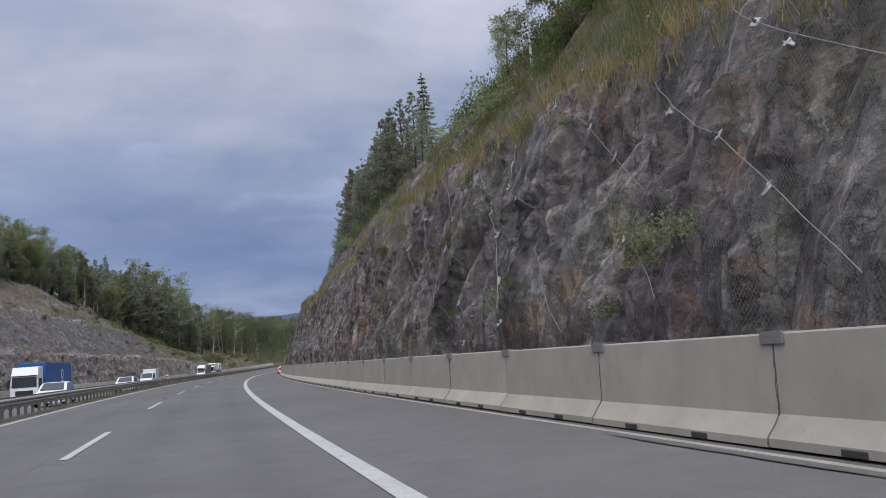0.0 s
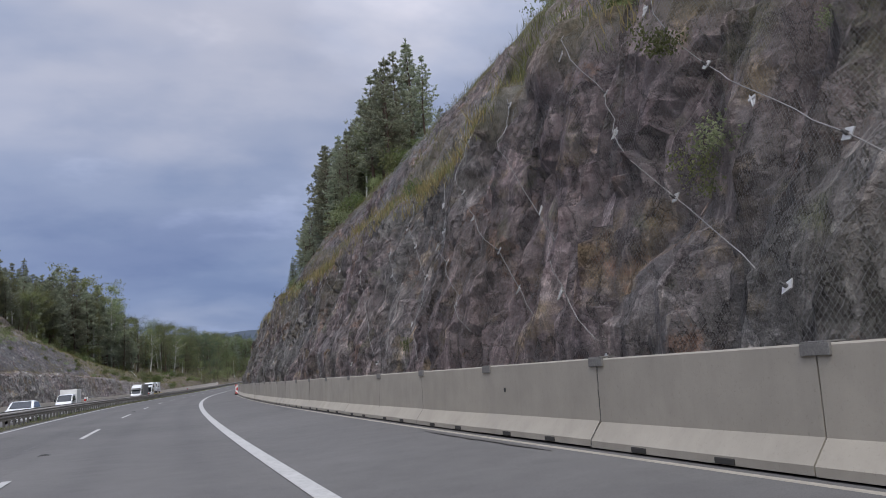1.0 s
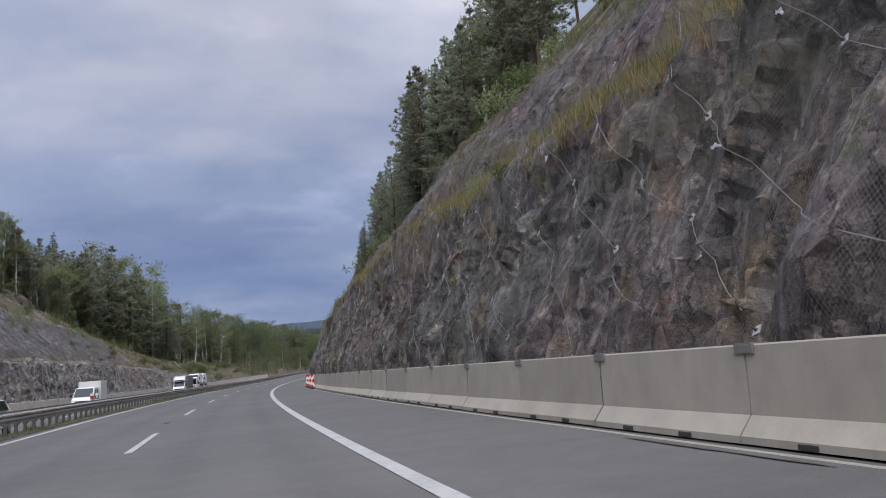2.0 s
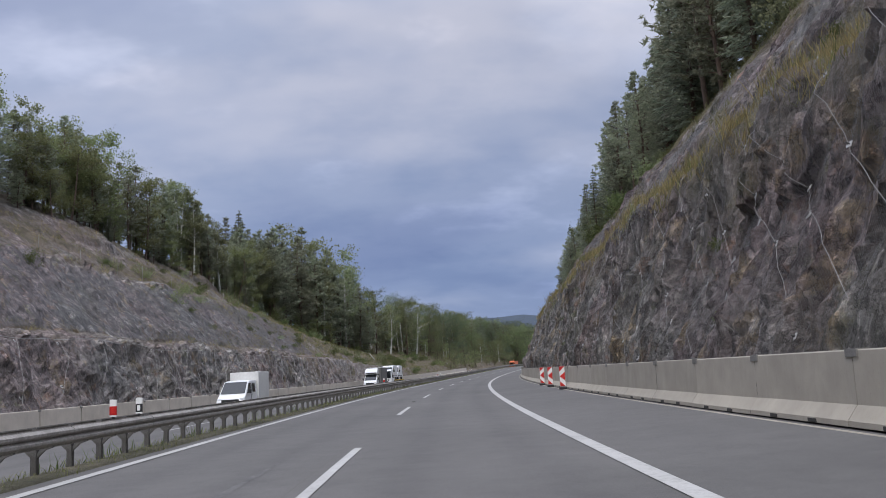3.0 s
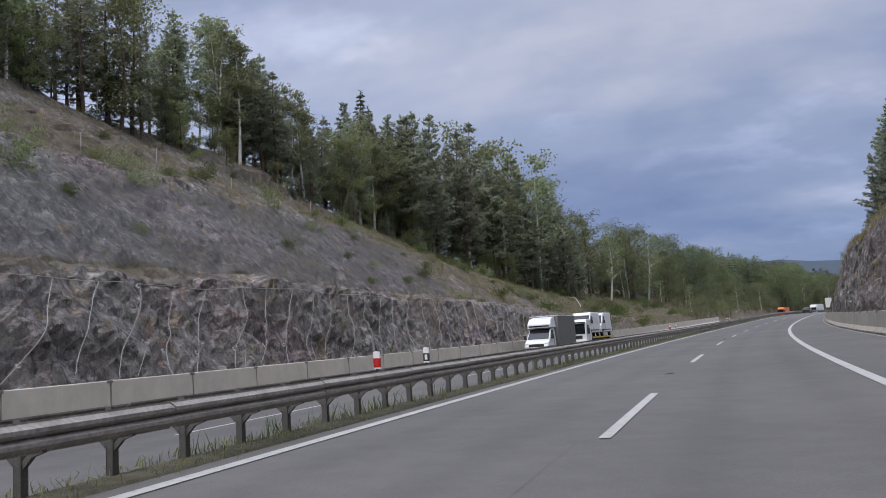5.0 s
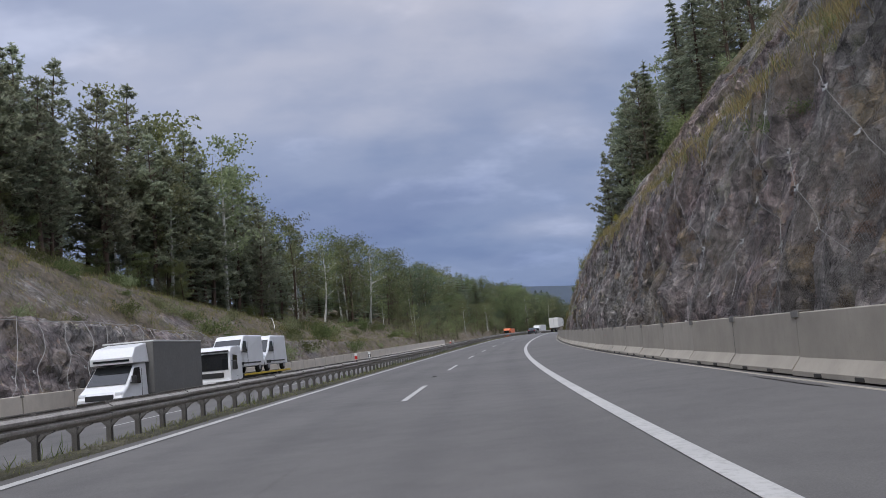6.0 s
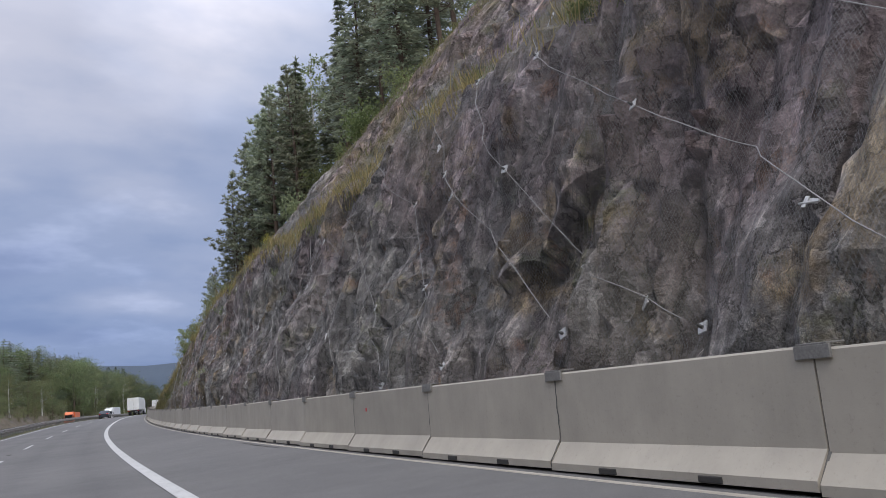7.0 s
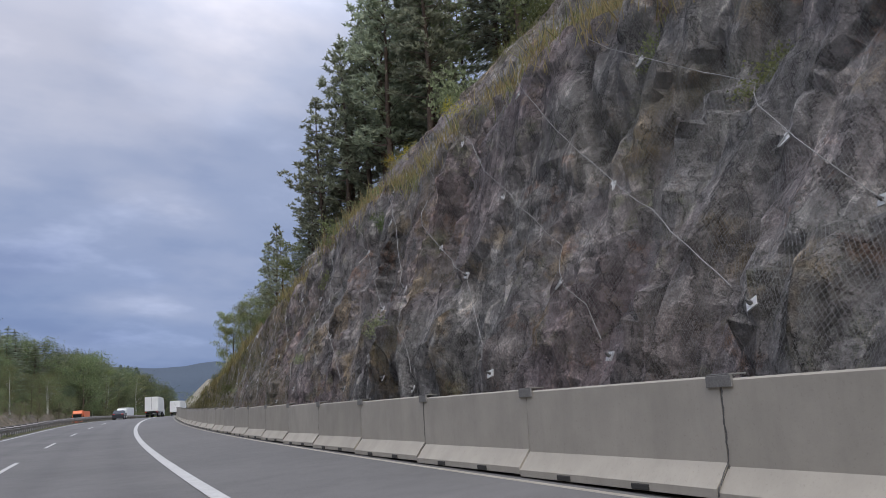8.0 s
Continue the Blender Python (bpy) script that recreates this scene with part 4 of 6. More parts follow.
        z += (0.40 if spruce else 0.52) * g.uniform(0.75, 1.3) * h / 12
    m = 40
    q = g.uniform(0.0, 1.0, m)
    B.append(np.array([axis(h - 0.9 * k) for k in q])); W.append(g.normal(0, 0.7, (m, 3)) * [1, 1, 0.3] + [0, 0, 0.75])
    L_.append(g.uniform(0.18, 0.40, m)); T_.append(g.uniform(0.03, 0.06, m))
    crown = sprays_mesh("crown", np.concatenate(B), np.concatenate(W), np.concatenate(L_), np.concatenate(T_), g, MAT[needles or kind])
    return limb_mesh("trunk", segs, MAT["bark"]), crown


def broadleaf(seed, h, r, mat="leaf", bark="bark", density=1.0, bare=0.28, leaf=1.0):
    g = np.random.default_rng(seed)
    segs, C, Z = [], [], []
    top = np.array([g.normal(0, 0.05) * h, g.normal(0, 0.05) * h, h])
    zs = np.linspace(0, 1, 7)
    bow = g.normal(0, 0.03, 2) * h
    def axis(t): return top * t + np.array([bow[0], bow[1], 0]) * math.sin(t * math.pi)
    for a, b in zip(zs[:-1], zs[1:]):
        segs.append((axis(a), axis(b), 0.014 * h * (1.05 - a), 0.014 * h * (1.05 - b)))
    for k in range(int(16 + h)):
        t = g.uniform(bare, 0.97)
        an = g.uniform(0, 6.283)
        L = r * (1.1 - abs(t - 0.55) * 1.25) * g.uniform(0.55, 1.1)
        st = axis(t); en = st + np.array([math.cos(an) * L, math.sin(an) * L, L * g.uniform(0.25, 0.9)])
        segs.append((st, en, 0.005 * h * (1.1 - t), 0.006))
        for q in range(int(7 * density + 2)):
            c = st + (en - st) * g.uniform(0.30, 1.0) + np.clip(g.normal(0, 1, 3), -1.2, 1.2) * 0.10 * L
            m = int(13 * density)
            C.append(c[None] + np.clip(g.normal(0, 1, (m, 3)), -1.25, 1.25) * (0.095 * r + 0.10) * [1, 1, 0.7]); Z.append(leaf * g.uniform(0.12, 0.27, m) / density ** 0.4)
    C, Z = np.concatenate(C), np.concatenate(Z)
    return limb_mesh("trunk", segs, MAT[bark]), quads_mesh("crown", C, Z * 0.66, 0.5, g, MAT[mat], 1.6)


SPECIES = {
    "spruce": [conifer(31 + i, 12, 2.5, "spruce", 0.75) for i in range(4)],
    "pine": [conifer(51 + i, 12, 2.6, "pine", 0.85, (0.08, 0.14, 0.2, 0.26, 0.11, 0.17)[i]) for i in range(6)],
    "birch": [broadleaf(71 + i, 12, 2.4, "leaf_pale", "birch_bark", 1.0, 0.26) for i in range(4)],
    "broadleaf": [broadleaf(91 + i, 10, 3.2, "leaf", "bark", 1.25, 0.12) for i in range(4)],
}
FAR_SPECIES = {
    "spruce": [conifer(131 + i, 12, 2.6, "spruce", 0.9) for i in range(3)],
    "pine": [conifer(151 + i, 12, 2.7, "pine", 1.0, 0.12) for i in range(4)],
    "birch": [broadleaf(171 + i, 12, 2.8, "leaf", "birch_bark", 0.9, 0.22, 0.8) for i in range(3)],
    "broadleaf": [broadleaf(191 + i, 10, 3.6, "leaf_mid" if i else "leaf_dark", "bark", 1.0, 0.08, 0.8) for i in range(3)],
    "shrub": [broadleaf(211 + i, 10, 4.6, "leaf_mid" if i else "leaf", "bark", 0.9, 0.02, 0.85) for i in range(3)],
}
NOMINAL = {"spruce": 12, "pine": 12, "birch": 12, "broadleaf": 10, "shrub": 10}
TREE_WORDS = {"spruce": "dark drooping spruce", "pine": "dark pine with ragged crown", "birch": "slender pale-barked birch",
              "broadleaf": "bushy green broadleaved tree", "shrub": "dense green shrub"}
tree_rng = random.Random(77)


def tree(kind, place, height, where, far=False, which=None, width=1.0):
    bank = (FAR_SPECIES if far else SPECIES)[kind]
    tr, cr = bank[which if which is not None else tree_rng.randrange(len(bank))]
    t = new({"broadleaf": "broadleaved_tree", "shrub": "shrub"}.get(kind, kind + "_tree"))
    tagged(t, f"{TREE_WORDS[kind]} {where}", "shrub" if kind == "shrub" else "tree", "trees " + where)
    k = height / NOMINAL[kind]
    t.matrix_world = Matrix.Translation(place) @ Matrix.Rotation(tree_rng.uniform(0, 6.28), 4, "Z") @ Matrix.Diagonal((k * width, k * width, k, 1))
    share("trunk", tr, t); share("crown", cr, t)
    return t


def d_for_o(profile, s, o):
    d, p = resample(profile(s), 0)
    return float(np.interp(abs(o), np.abs(p[:, 0]), d))


def right_place(s, o, sink=0.25):
    q, _ = right_at(s, d_for_o(right_profile, s, o))
    return on_road(q[0], q[1], q[2] - sink)


def left_place(s, o, sink=0.25):
    q, _ = left_at(s, d_for_o(left_profile, s, o))
    return on_road(q[0], q[1], q[2] - sink)


# trees that stand out on the crest above the hard shoulder: s, o, kind, height
for s, o, kind, h in ((157, 31, "spruce", 23), (136, 18.6, "pine", 12), (139, 21, "spruce", 13), (143, 20, "pine", 12), (150, 16.0, "spruce", 13), (152, 19, "pine", 13),
                      (131, 20, "broadleaf", 8), (53, 13.2, "broadleaf", 4.2), (49, 12.8, "birch", 6.0), (46, 12.6, "broadleaf", 5.5), (43, 12.2, "broadleaf", 5.0), (56.5, 14.5, "broadleaf", 3.6), (40, 12.0, "birch", 5.5), (147, 23, "birch", 10), (162, 17, "pine", 11), (270.5, 15.0, "pine", 17), (274, 13.4, "pine", 15), (273, 16, "birch", 15), (277, 12.3, "pine", 13),
                      (284, 12.5, "spruce", 10), (292, 11.5, "pine", 10), (266, 18, "birch", 15), (262, 20, "spruce", 17), (297, 11, "broadleaf", 6), (303, 10, "broadleaf", 6), (310, 9.5, "broadleaf", 6),
                      (318, 9, "birch", 8), (172, 15.6, "pine", 11), (176, 15.4, "pine", 11.5), (180, 15.8, "spruce", 12), (184, 15.5, "pine", 12), (188, 15.9, "pine", 12), (193, 16.3, "spruce", 12), (182, 13.4, "spruce", 8), (187, 13.4, "broadleaf", 5), (191, 13.5, "spruce", 8), (196, 14.0, "pine", 9), (166, 15.6, "pine", 11), (144, 16.2, "pine", 13), (148, 16.4, "pine", 15), (152.5, 16.8, "spruce", 16), (156, 17.2, "pine", 16), (160, 17.6, "spruce", 16), (128, 16.6, "pine", 11), (133, 16.4, "pine", 12), (138, 16.2, "spruce", 12), (268, 14.6, "pine", 15), (279, 13.0, "pine", 11), (264, 15.5, "pine", 15), (266, 16.5, "spruce", 16), (269, 16.6, "pine", 16), (272, 14.2, "pine", 14), (276, 14.3, "pine", 13), (281, 12.6, "pine", 10), (286, 11.8, "broadleaf", 6), (289, 11.4, "pine", 8), (295, 10.8, "broadleaf", 5), (300, 10.2, "broadleaf", 6), (257, 22, "pine", 16), (252, 24, "spruce", 17), (247, 24, "pine", 16)):
    tree(kind, right_place(s, o), h, "on the crest above the rock")
for i in range(60):
    s = 118 + i * 1.45 + tree_rng.uniform(-1, 1); o = 17.5 + min(7.0, abs(tree_rng.gauss(0, 5)))
    tree(tree_rng.choice(["pine", "spruce", "pine", "pine", "birch"]), right_place(s, o), tree_rng.uniform(9, 14), "on the crest above the rock")
for i in range(26):
    s = 240 + i * 2.3 + tree_rng.uniform(-1, 1); o = 17 + abs(tree_rng.gauss(0, 4)) - max(0, s - 265) * 0.18
    tree(tree_rng.choice(["pine", "spruce", "birch", "pine"]), right_place(s, max(10, o)), tree_rng.uniform(10, 15) * (1 if s < 280 else 0.7), "on the crest above the rock")
for i in range(10):
    s = 20 + i * 3.1 + tree_rng.uniform(-1, 1); o = 22 + abs(tree_rng.gauss(0, 4))
    tree(tree_rng.choice(["broadleaf", "birch", "broadleaf", "spruce"]), right_place(s, o), tree_rng.uniform(6, 10), "on the slope above the rock")
for i in range(26):
    s = tree_rng.uniform(150, 330); o = tree_rng.uniform(27, 50)
    tree(tree_rng.choice(["spruce", "pine", "pine", "birch", "broadleaf"]), right_place(s, o), tree_rng.uniform(9, 15), "on the hill above the rock", far=True)
for i in range(140):
    s = 84 + 211 * i / 140 + tree_rng.uniform(-2, 2)
    edge = float(np.interp(s, [60, 180, 215, 260, 300], [44, 43.5, 41, 38, 36]))
    o = -edge - abs(tree_rng.gauss(0, 1)) * (3.2 if s < 215 else 6.0)
    kind = tree_rng.choice(["pine", "pine", "pine", "pine", "birch", "broadleaf"] if s > 200 else ["pine", "birch", "broadleaf", "pine", "birch"])
    tall = float(np.interp(s, [60, 215, 235, 250, 262, 280, 300], [1.0, 1.0, 1.4, 1.75, 1.95, 1.75, 1.45]))
    tree(kind, left_place(s, o), tree_rng.uniform(7.5, 12.5) * tall, "above the cutting", far=s < 110 or o < -edge - 6, width=1.05)
for i in range(46):
    s = tree_rng.uniform(226, 284); o = -float(np.interp(s, [226, 284], [41, 36])) - abs(tree_rng.gauss(0, 1)) * 5
    tree(tree_rng.choice(["pine", "pine", "pine", "pine", "spruce"]), left_place(s, o), tree_rng.uniform(12, 18), "above the cutting", width=1.0)
for s, o, h in ((306.5, -41.6, 15.5), (308.8, -42.6, 14.5), (300, -38.5, 12)):      # birches in front of the dark wood
    tree("birch", left_place(s, o), h, "beyond the cutting", width=0.9)


def wood_place(s, o):
    if s < 428: return left_place(s, o)
    z = float(np.interp(-o, [22, 27, 35, 42, 52, 75, 130], [0.2, 2.2, 5.2, 7.8, 9.9, 12.2, 14.7]))
    return on_road(s, o, z * float(np.interp(s, *zip(*BANK_FALL))) - 0.5)


for i in range(330):
    s = 285 + (i / 330) ** 1.0 * 300 + tree_rng.uniform(-4, 4)
    o = -float(np.interp(s, [285, 330, 400, 440, 640], [35, 27, 25, 25, 25])) - abs(tree_rng.gauss(0, 1)) * 15
    p = wood_place(s, o)
    floor = float(np.interp(-o, [22, 27, 35, 42, 52, 75, 130], [0.2, 2.2, 5.2, 7.8, 9.9, 12.2, 14.7])) * float(np.interp(s, *zip(*BANK_FALL)))
    roof = float(np.interp(s, [285, 330, 380, 430, 470, 520, 560, 600], [24, 21.5, 21, 22.5, 22.5, 20, 14, 8])) * tree_rng.uniform(0.82, 1.04)
    if o > -33: kind, h = tree_rng.choice(["broadleaf", "broadleaf", "broadleaf", "birch"]), (tree_rng.uniform(5.5, 9.5) if s < 425 else (roof - floor) * tree_rng.uniform(0.5, 0.85))
    else: kind, h = tree_rng.choice(["broadleaf", "pine", "spruce", "birch", "broadleaf"] if s < 385 else ["broadleaf", "spruce", "spruce", "pine", "broadleaf"]), roof - floor
    if h < 3.5 or -o > 62: continue
    tree(kind, p, min(h, 16), "beyond the cutting", far=True, width=float(np.interp(s, [340, 420], [1.1, 1.4])))
for i in range(120):                    # undergrowth at the edge of the wood
    s = 318 + i * 2.9 + tree_rng.uniform(-1, 1)
    o = -22.9 - abs(tree_rng.gauss(0, 1)) * 2.0
    tree("shrub", wood_place(s, o), tree_rng.uniform(2.6, 5.0) * float(np.interp(s, [330, 480, 560], [1, 1, 0.7])), "at the edge of the wood", far=True, width=1.3)
for i in range(60):                     # first row along the edge of the cutting
    s = tree_rng.uniform(140, 236)
    o = -float(np.interp(s, [140, 180, 236], [43.5, 43, 40])) - abs(tree_rng.gauss(0, 1)) * 2.5
    tree(tree_rng.choice(["pine", "birch", "birch", "broadleaf", "spruce"]), left_place(s, o), tree_rng.uniform(3.5, 10.5), "above the cutting", width=1.05)
for i in range(90):                     # young trees and low growth that hide the trunks at the wood's edge
    s = tree_rng.uniform(95, 300)
    edge = float(np.interp(s, [60, 180, 215, 260, 300], [43.5, 43, 40.5, 37.5, 35.5]))
    kind = tree_rng.choice(["spruce", "broadleaf", "pine", "broadleaf"])
    tree(kind, left_place(s, -edge - tree_rng.uniform(-1.2, 3.5)), tree_rng.uniform(1.6, 5.0), "above the cutting", width=1.35)
for i in range(30):
    s = tree_rng.uniform(190, 236); o = -float(np.interp(s, [190, 236], [42.5, 40])) - abs(tree_rng.gauss(0, 1)) * 5
    tree(tree_rng.choice(["pine", "pine", "birch"]), left_place(s, o), tree_rng.uniform(8, 13), "above the cutting", width=1.0)
for i in range(26):
    s = 322 + i * 4.0; o = 9 + abs(tree_rng.gauss(0, 1)) * 9
    z = float(np.interp(o, [4, 8, 14, 30, 70], [0, 0.9, 2.1, 3.1, 4.4])) - 0.3
    tree(tree_rng.choice(["broadleaf", "broadleaf", "birch"]), on_road(s, o, z) if s > 330 else right_place(s, o), tree_rng.uniform(4, 7.5), "past the rock wall", far=True)


def hill_ahead():
    """A wooded hill across the valley, left of where the road bends away."""
    def height(x, y):
        u = (x - 40) / (84 if x > 40 else 170); v = (y - 572) / (75 if y < 572 else 160)
        return 24.5 * max(0.0, 1 - abs(u) ** 3.2) * max(0.0, 1 - v * v) ** 0.8 - 4 + 1.2 * noise.noise((x / 30, y / 30, 2.2))
    xs, ys = np.linspace(-135, 126, 60), np.linspace(495, 735, 40)
    v = [(x, y, height(x, y) - (3 if x in (xs[0], xs[-1]) or y in (ys[0], ys[-1]) else 0)) for x in xs for y in ys]
    tagged(mesh_ob("hill_ahead", v, [f[::-1] for f in grid_faces(len(xs), len(ys))], MAT["forest_floor"], True), "wooded hill across the valley", "hill", kind="structure")
    r = random.Random(404)
    kinds = {"spruce": [conifer(331 + i, 12, 2.6, "spruce", 0.42, 0.14, "spruce_far") for i in range(2)], "pine": [conifer(351, 12, 2.7, "pine", 0.5, 0.1, "spruce_far")],
             "broadleaf": [broadleaf(391 + i, 10, 3.6, "leaf_mid" if i else "leaf_dark", "bark", 0.55, 0.06, 0.9) for i in range(2)]}
    P, I = [], []
    mats = [MAT["spruce_far"], MAT["leaf_mid"], MAT["leaf_dark"]]
    for i in range(260):
        x, y = r.uniform(-70, 121), r.triangular(505, 600, 560)
        z = height(x, y)
        if z < -1.5: continue
        kind = r.choice(["spruce", "pine", "spruce", "broadleaf"] if z > 10 else ["broadleaf", "broadleaf", "spruce", "pine"])
        crown = r.choice(kinds[kind])[1]
        co = np.zeros(3 * len(crown.vertices)); crown.vertices.foreach_get("co", co)
        co = co.reshape(-1, 3) * [1.35, 1.35, 1.0] * (r.uniform(10.5, 15) / NOMINAL[kind])
        a = r.uniform(0, 6.28)
        P.append(np.stack([x + co[:, 0] * math.cos(a) - co[:, 1] * math.sin(a), y + co[:, 0] * math.sin(a) + co[:, 1] * math.cos(a), z - 0.4 + co[:, 2]], 1))
        I.append(np.full(len(co) // 3, mats.index(crown.materials[0])))
    P, I = np.concatenate(P), np.concatenate(I)
    me = bpy.data.meshes.new("hill_wood")
    me.vertices.add(len(P)); me.vertices.foreach_set("co", P.ravel())
    me.loops.add(len(P)); me.loops.foreach_set("vertex_index", np.arange(len(P)))
    me.polygons.add(len(I)); me.polygons.foreach_set("loop_start", np.arange(len(I)) * 3)
    for m in mats: me.materials.append(m)
    me.polygons.foreach_set("material_index", I)
    me.update(calc_edges=True)
    tagged(new("hill_wood", me), "dense dark mixed wood on the hill across the valley", "wood", kind="stuff")


hill_ahead()


# ---- wire nets, anchors and ropes on the rock ----
def smooth_rows(P, n):
    Q = P.copy()
    for _ in range(n):
        R = Q.copy()
        R[1:-1] = (Q[:-2] + 2 * Q[1:-1] + Q[2:]) / 4; Q = R.copy()
        Q[:, 1:-1] = (R[:, :-2] + 2 * R[:, 1:-1] + R[:, 2:]) / 4
    return Q


def net_sheet(P, ss, dd, s0, s1, d0, d1, side, out, label, group, mat="net"):
    i0, i1 = np.searchsorted(ss, [s0, s1]); j0, j1 = np.searchsorted(dd, [d0, d1])
    E = P[max(0, i0 - 8):i1 + 8].copy()
    for k in (1, -1):     # the net hangs from the points that stand out
        o = np.roll(E[..., 1], k, 0)
        E[..., 1] = 0.5 * E[..., 1] + 0.5 * (np.minimum(E[..., 1], o) if side > 0 else np.maximum(E[..., 1], o))
    Q = smooth_rows(E, 2)[min(i0, 8):][:i1 - i0:2, j0:j1:2]
    to = np.gradient(Q[..., 1], axis=1); tz = np.gradient(Q[..., 2], axis=1); ln = np.hypot(to, tz) + 1e-9
    Q = Q.copy()
    # hanging folds, pulled out along the fall line
    fold = np.array([[max(0.0, 1 - 7 * abs(noise.noise(((s + 0.22 * d) / 1.5, d / 9, 4.4)))) for d in dd[j0:j1:2]] for s in ss[i0:i1:2]])
    out = out + fold * np.interp(dd[j0:j1:2], [9, 11], [0.16, 0.34])[None]
    Q[..., 1] += -np.abs(tz / ln) * side * out; Q[..., 2] += np.abs(to / ln) * out
    net = tagged(new("wire_net"), label, "wire net", group)
    S, D = np.meshgrid(ss[i0:i1:2], dd[j0:j1:2], indexing="ij")
    k = 14
    for a in range(0, len(Q) - 1, k):
        q = Q[a:a + k + 1]
        w = on_road(q[..., 0], q[..., 1], q[..., 2]).reshape(-1, 3)
        f = grid_faces(*q.shape[:2])
        ob = mesh_ob("net_roll", w, f if side < 0 else [c[::-1] for c in f], MAT[mat], True)
        ob.parent = net
        uv = ob.data.uv_layers.new(name="UVMap")
        co = np.stack([S[a:a + k + 1].ravel(), D[a:a + k + 1].ravel()], 1)
        idx = np.zeros(len(ob.data.loops), int); ob.data.loops.foreach_get("vertex_index", idx)
        uv.data.foreach_set("uv", co[idx].ravel())
    return Q, ss[i0:i1:2], dd[j0:j1:2]


NETS = [net_sheet(RP, RS, RD, a, b, 0.4, c, 1, 0.08, "grey diamond-mesh steel wire net draped over the rock face", "rock nets above the shoulder")
        for a, b, c in ((-12, 60, 12.6), (60, 132, 17.0), (132, 204, 16.0), (204, 282, 12.6))]
LNETS = [net_sheet(LP, LS, LD, a, b, c, d, -1, 0.08, "grey steel wire net pinned to the stepped cutting", "rock nets of the cutting", "net_dark" if c > 5 else "net")
         for a, b, c, d in ((70, 150, 1.8, 7.4), (150, 262, 1.8, 7.0), (70, 150, 9.5, 18.5), (150, 214, 9.5, 18.0))]


def net_point(nets, s, d):
    for Q, ss, dd in nets:
        if ss[0] <= s <= ss[-1] and dd[0] - 0.3 <= d <= dd[-1] + 0.7:
            d = min(max(d, dd[0]), dd[-1])
            i = min(len(ss) - 2, int((s - ss[0]) / (ss[1] - ss[0]))); j = min(len(dd) - 2, max(0, int(np.searchsorted(dd, d)) - 1))
            fi, fj = (s - ss[i]) / (ss[i + 1] - ss[i]), (d - dd[j]) / (dd[j + 1] - dd[j])
            return (1 - fi) * ((1 - fj) * Q[i, j] + fj * Q[i, j + 1]) + fi * ((1 - fj) * Q[i + 1, j] + fj * Q[i + 1, j + 1])
    return None


def plate_mesh(size):
    bm = bmesh.new()
    w = size * 0.32
    for x, y, a, c in ((0, size * 0.34, size, w), (0, -size * 0.34, size, w), (size * 0.34, 0, w, size - 2 * w), (-size * 0.34, 0, w, size - 2 * w)):
        box(bm, x, y, 0, a, c, 0.016)
    me = bpy.data.meshes.new("plate"); bm.to_mesh(me); bm.free(); me.materials.append(MAT["plate"])
    return me


def nut_mesh():
    bm = bmesh.new()
    tube(bm, (0, 0, 0.005), (0, 0, 0.09), 0.014, None, 8)
    tube(bm, (0, 0, 0.01), (0, 0, 0.05), 0.026, None, 6)
    me = bpy.data.meshes.new("nut"); bm.to_mesh(me); bm.free(); me.materials.append(MAT["steel_dull"])
    return me


plate_me, nut_me = plate_mesh(0.14), nut_mesh()
anchor_rng = random.Random(9)


def anchor(q, side, group, size=1.0):
    a = new("rock_anchor")
    tagged(a, "pale square steel anchor plate bolted through the net", "rock anchor", group)
    x, y, z = on_road(q[0], q[1], q[2])
    n = stand(q[0], 0).to_3x3() @ Vector((-side * 0.88, anchor_rng.uniform(-0.25, 0.25), 0.45 + anchor_rng.uniform(-0.15, 0.15)))
    m = n.to_track_quat("Z", "Y").to_matrix().to_4x4()
    a.matrix_world = Matrix.Translation((x, y, z)) @ m @ Matrix.Rotation(anchor_rng.uniform(-0.6, 0.6), 4, "Z") @ Matrix.Diagonal((size, size, size, 1))
    share("plate", plate_me, a); share("nut", nut_me, a)


def rope(pts, radius, label, group, mat="rope", name="steel_rope", category="rope"):
    """A rope through points of the road's space."""
    W = np.array([on_road(*p) for p in pts])
    T = np.gradient(W, axis=0); T /= np.linalg.norm(T, axis=1, keepdims=True) + 1e-9
    U = np.cross(T, [0.3, 0.5, 0.81]); U /= np.linalg.norm(U, axis=1, keepdims=True) + 1e-9
    V = np.cross(T, U)
    k = 5
    ang = np.arange(k) * 2 * math.pi / k
    v = (W[:, None] + radius * (np.cos(ang)[None, :, None] * U[:, None] + np.sin(ang)[None, :, None] * V[:, None])).reshape(-1, 3)
    f = [(i * k + j, i * k + (j + 1) % k, (i + 1) * k + (j + 1) % k, (i + 1) * k + j) for i in range(len(W) - 1) for j in range(k)]
    tagged(mesh_ob(name, v, f, MAT[mat], True), label, category, group)


ROWS_D = (1.6, 3.7, 5.8, 8.0, 10.2)
heads = {}
for i in range(0, 97):
    for r, d in enumerate(ROWS_D):
        s = -16 + 3.0 * i + 2.5 * r + anchor_rng.uniform(-0.5, 0.5)
        dj = d + anchor_rng.uniform(-0.5, 0.5)
        q = net_point(NETS, s, dj)
        if q is None or bench_height(s) < 3.0 or s < 20: continue
        heads[i, r] = (s, dj)
        if anchor_rng.random() < 0.66:
            anchor(q + np.array([0, -0.03, 0.01]), 1, "anchors of the rock net")


MAT["rope_pale"] = simple("pale_steel_rope", (0.35, 0.34, 0.325), 0.6, 0.2, 0.2, 9.0)


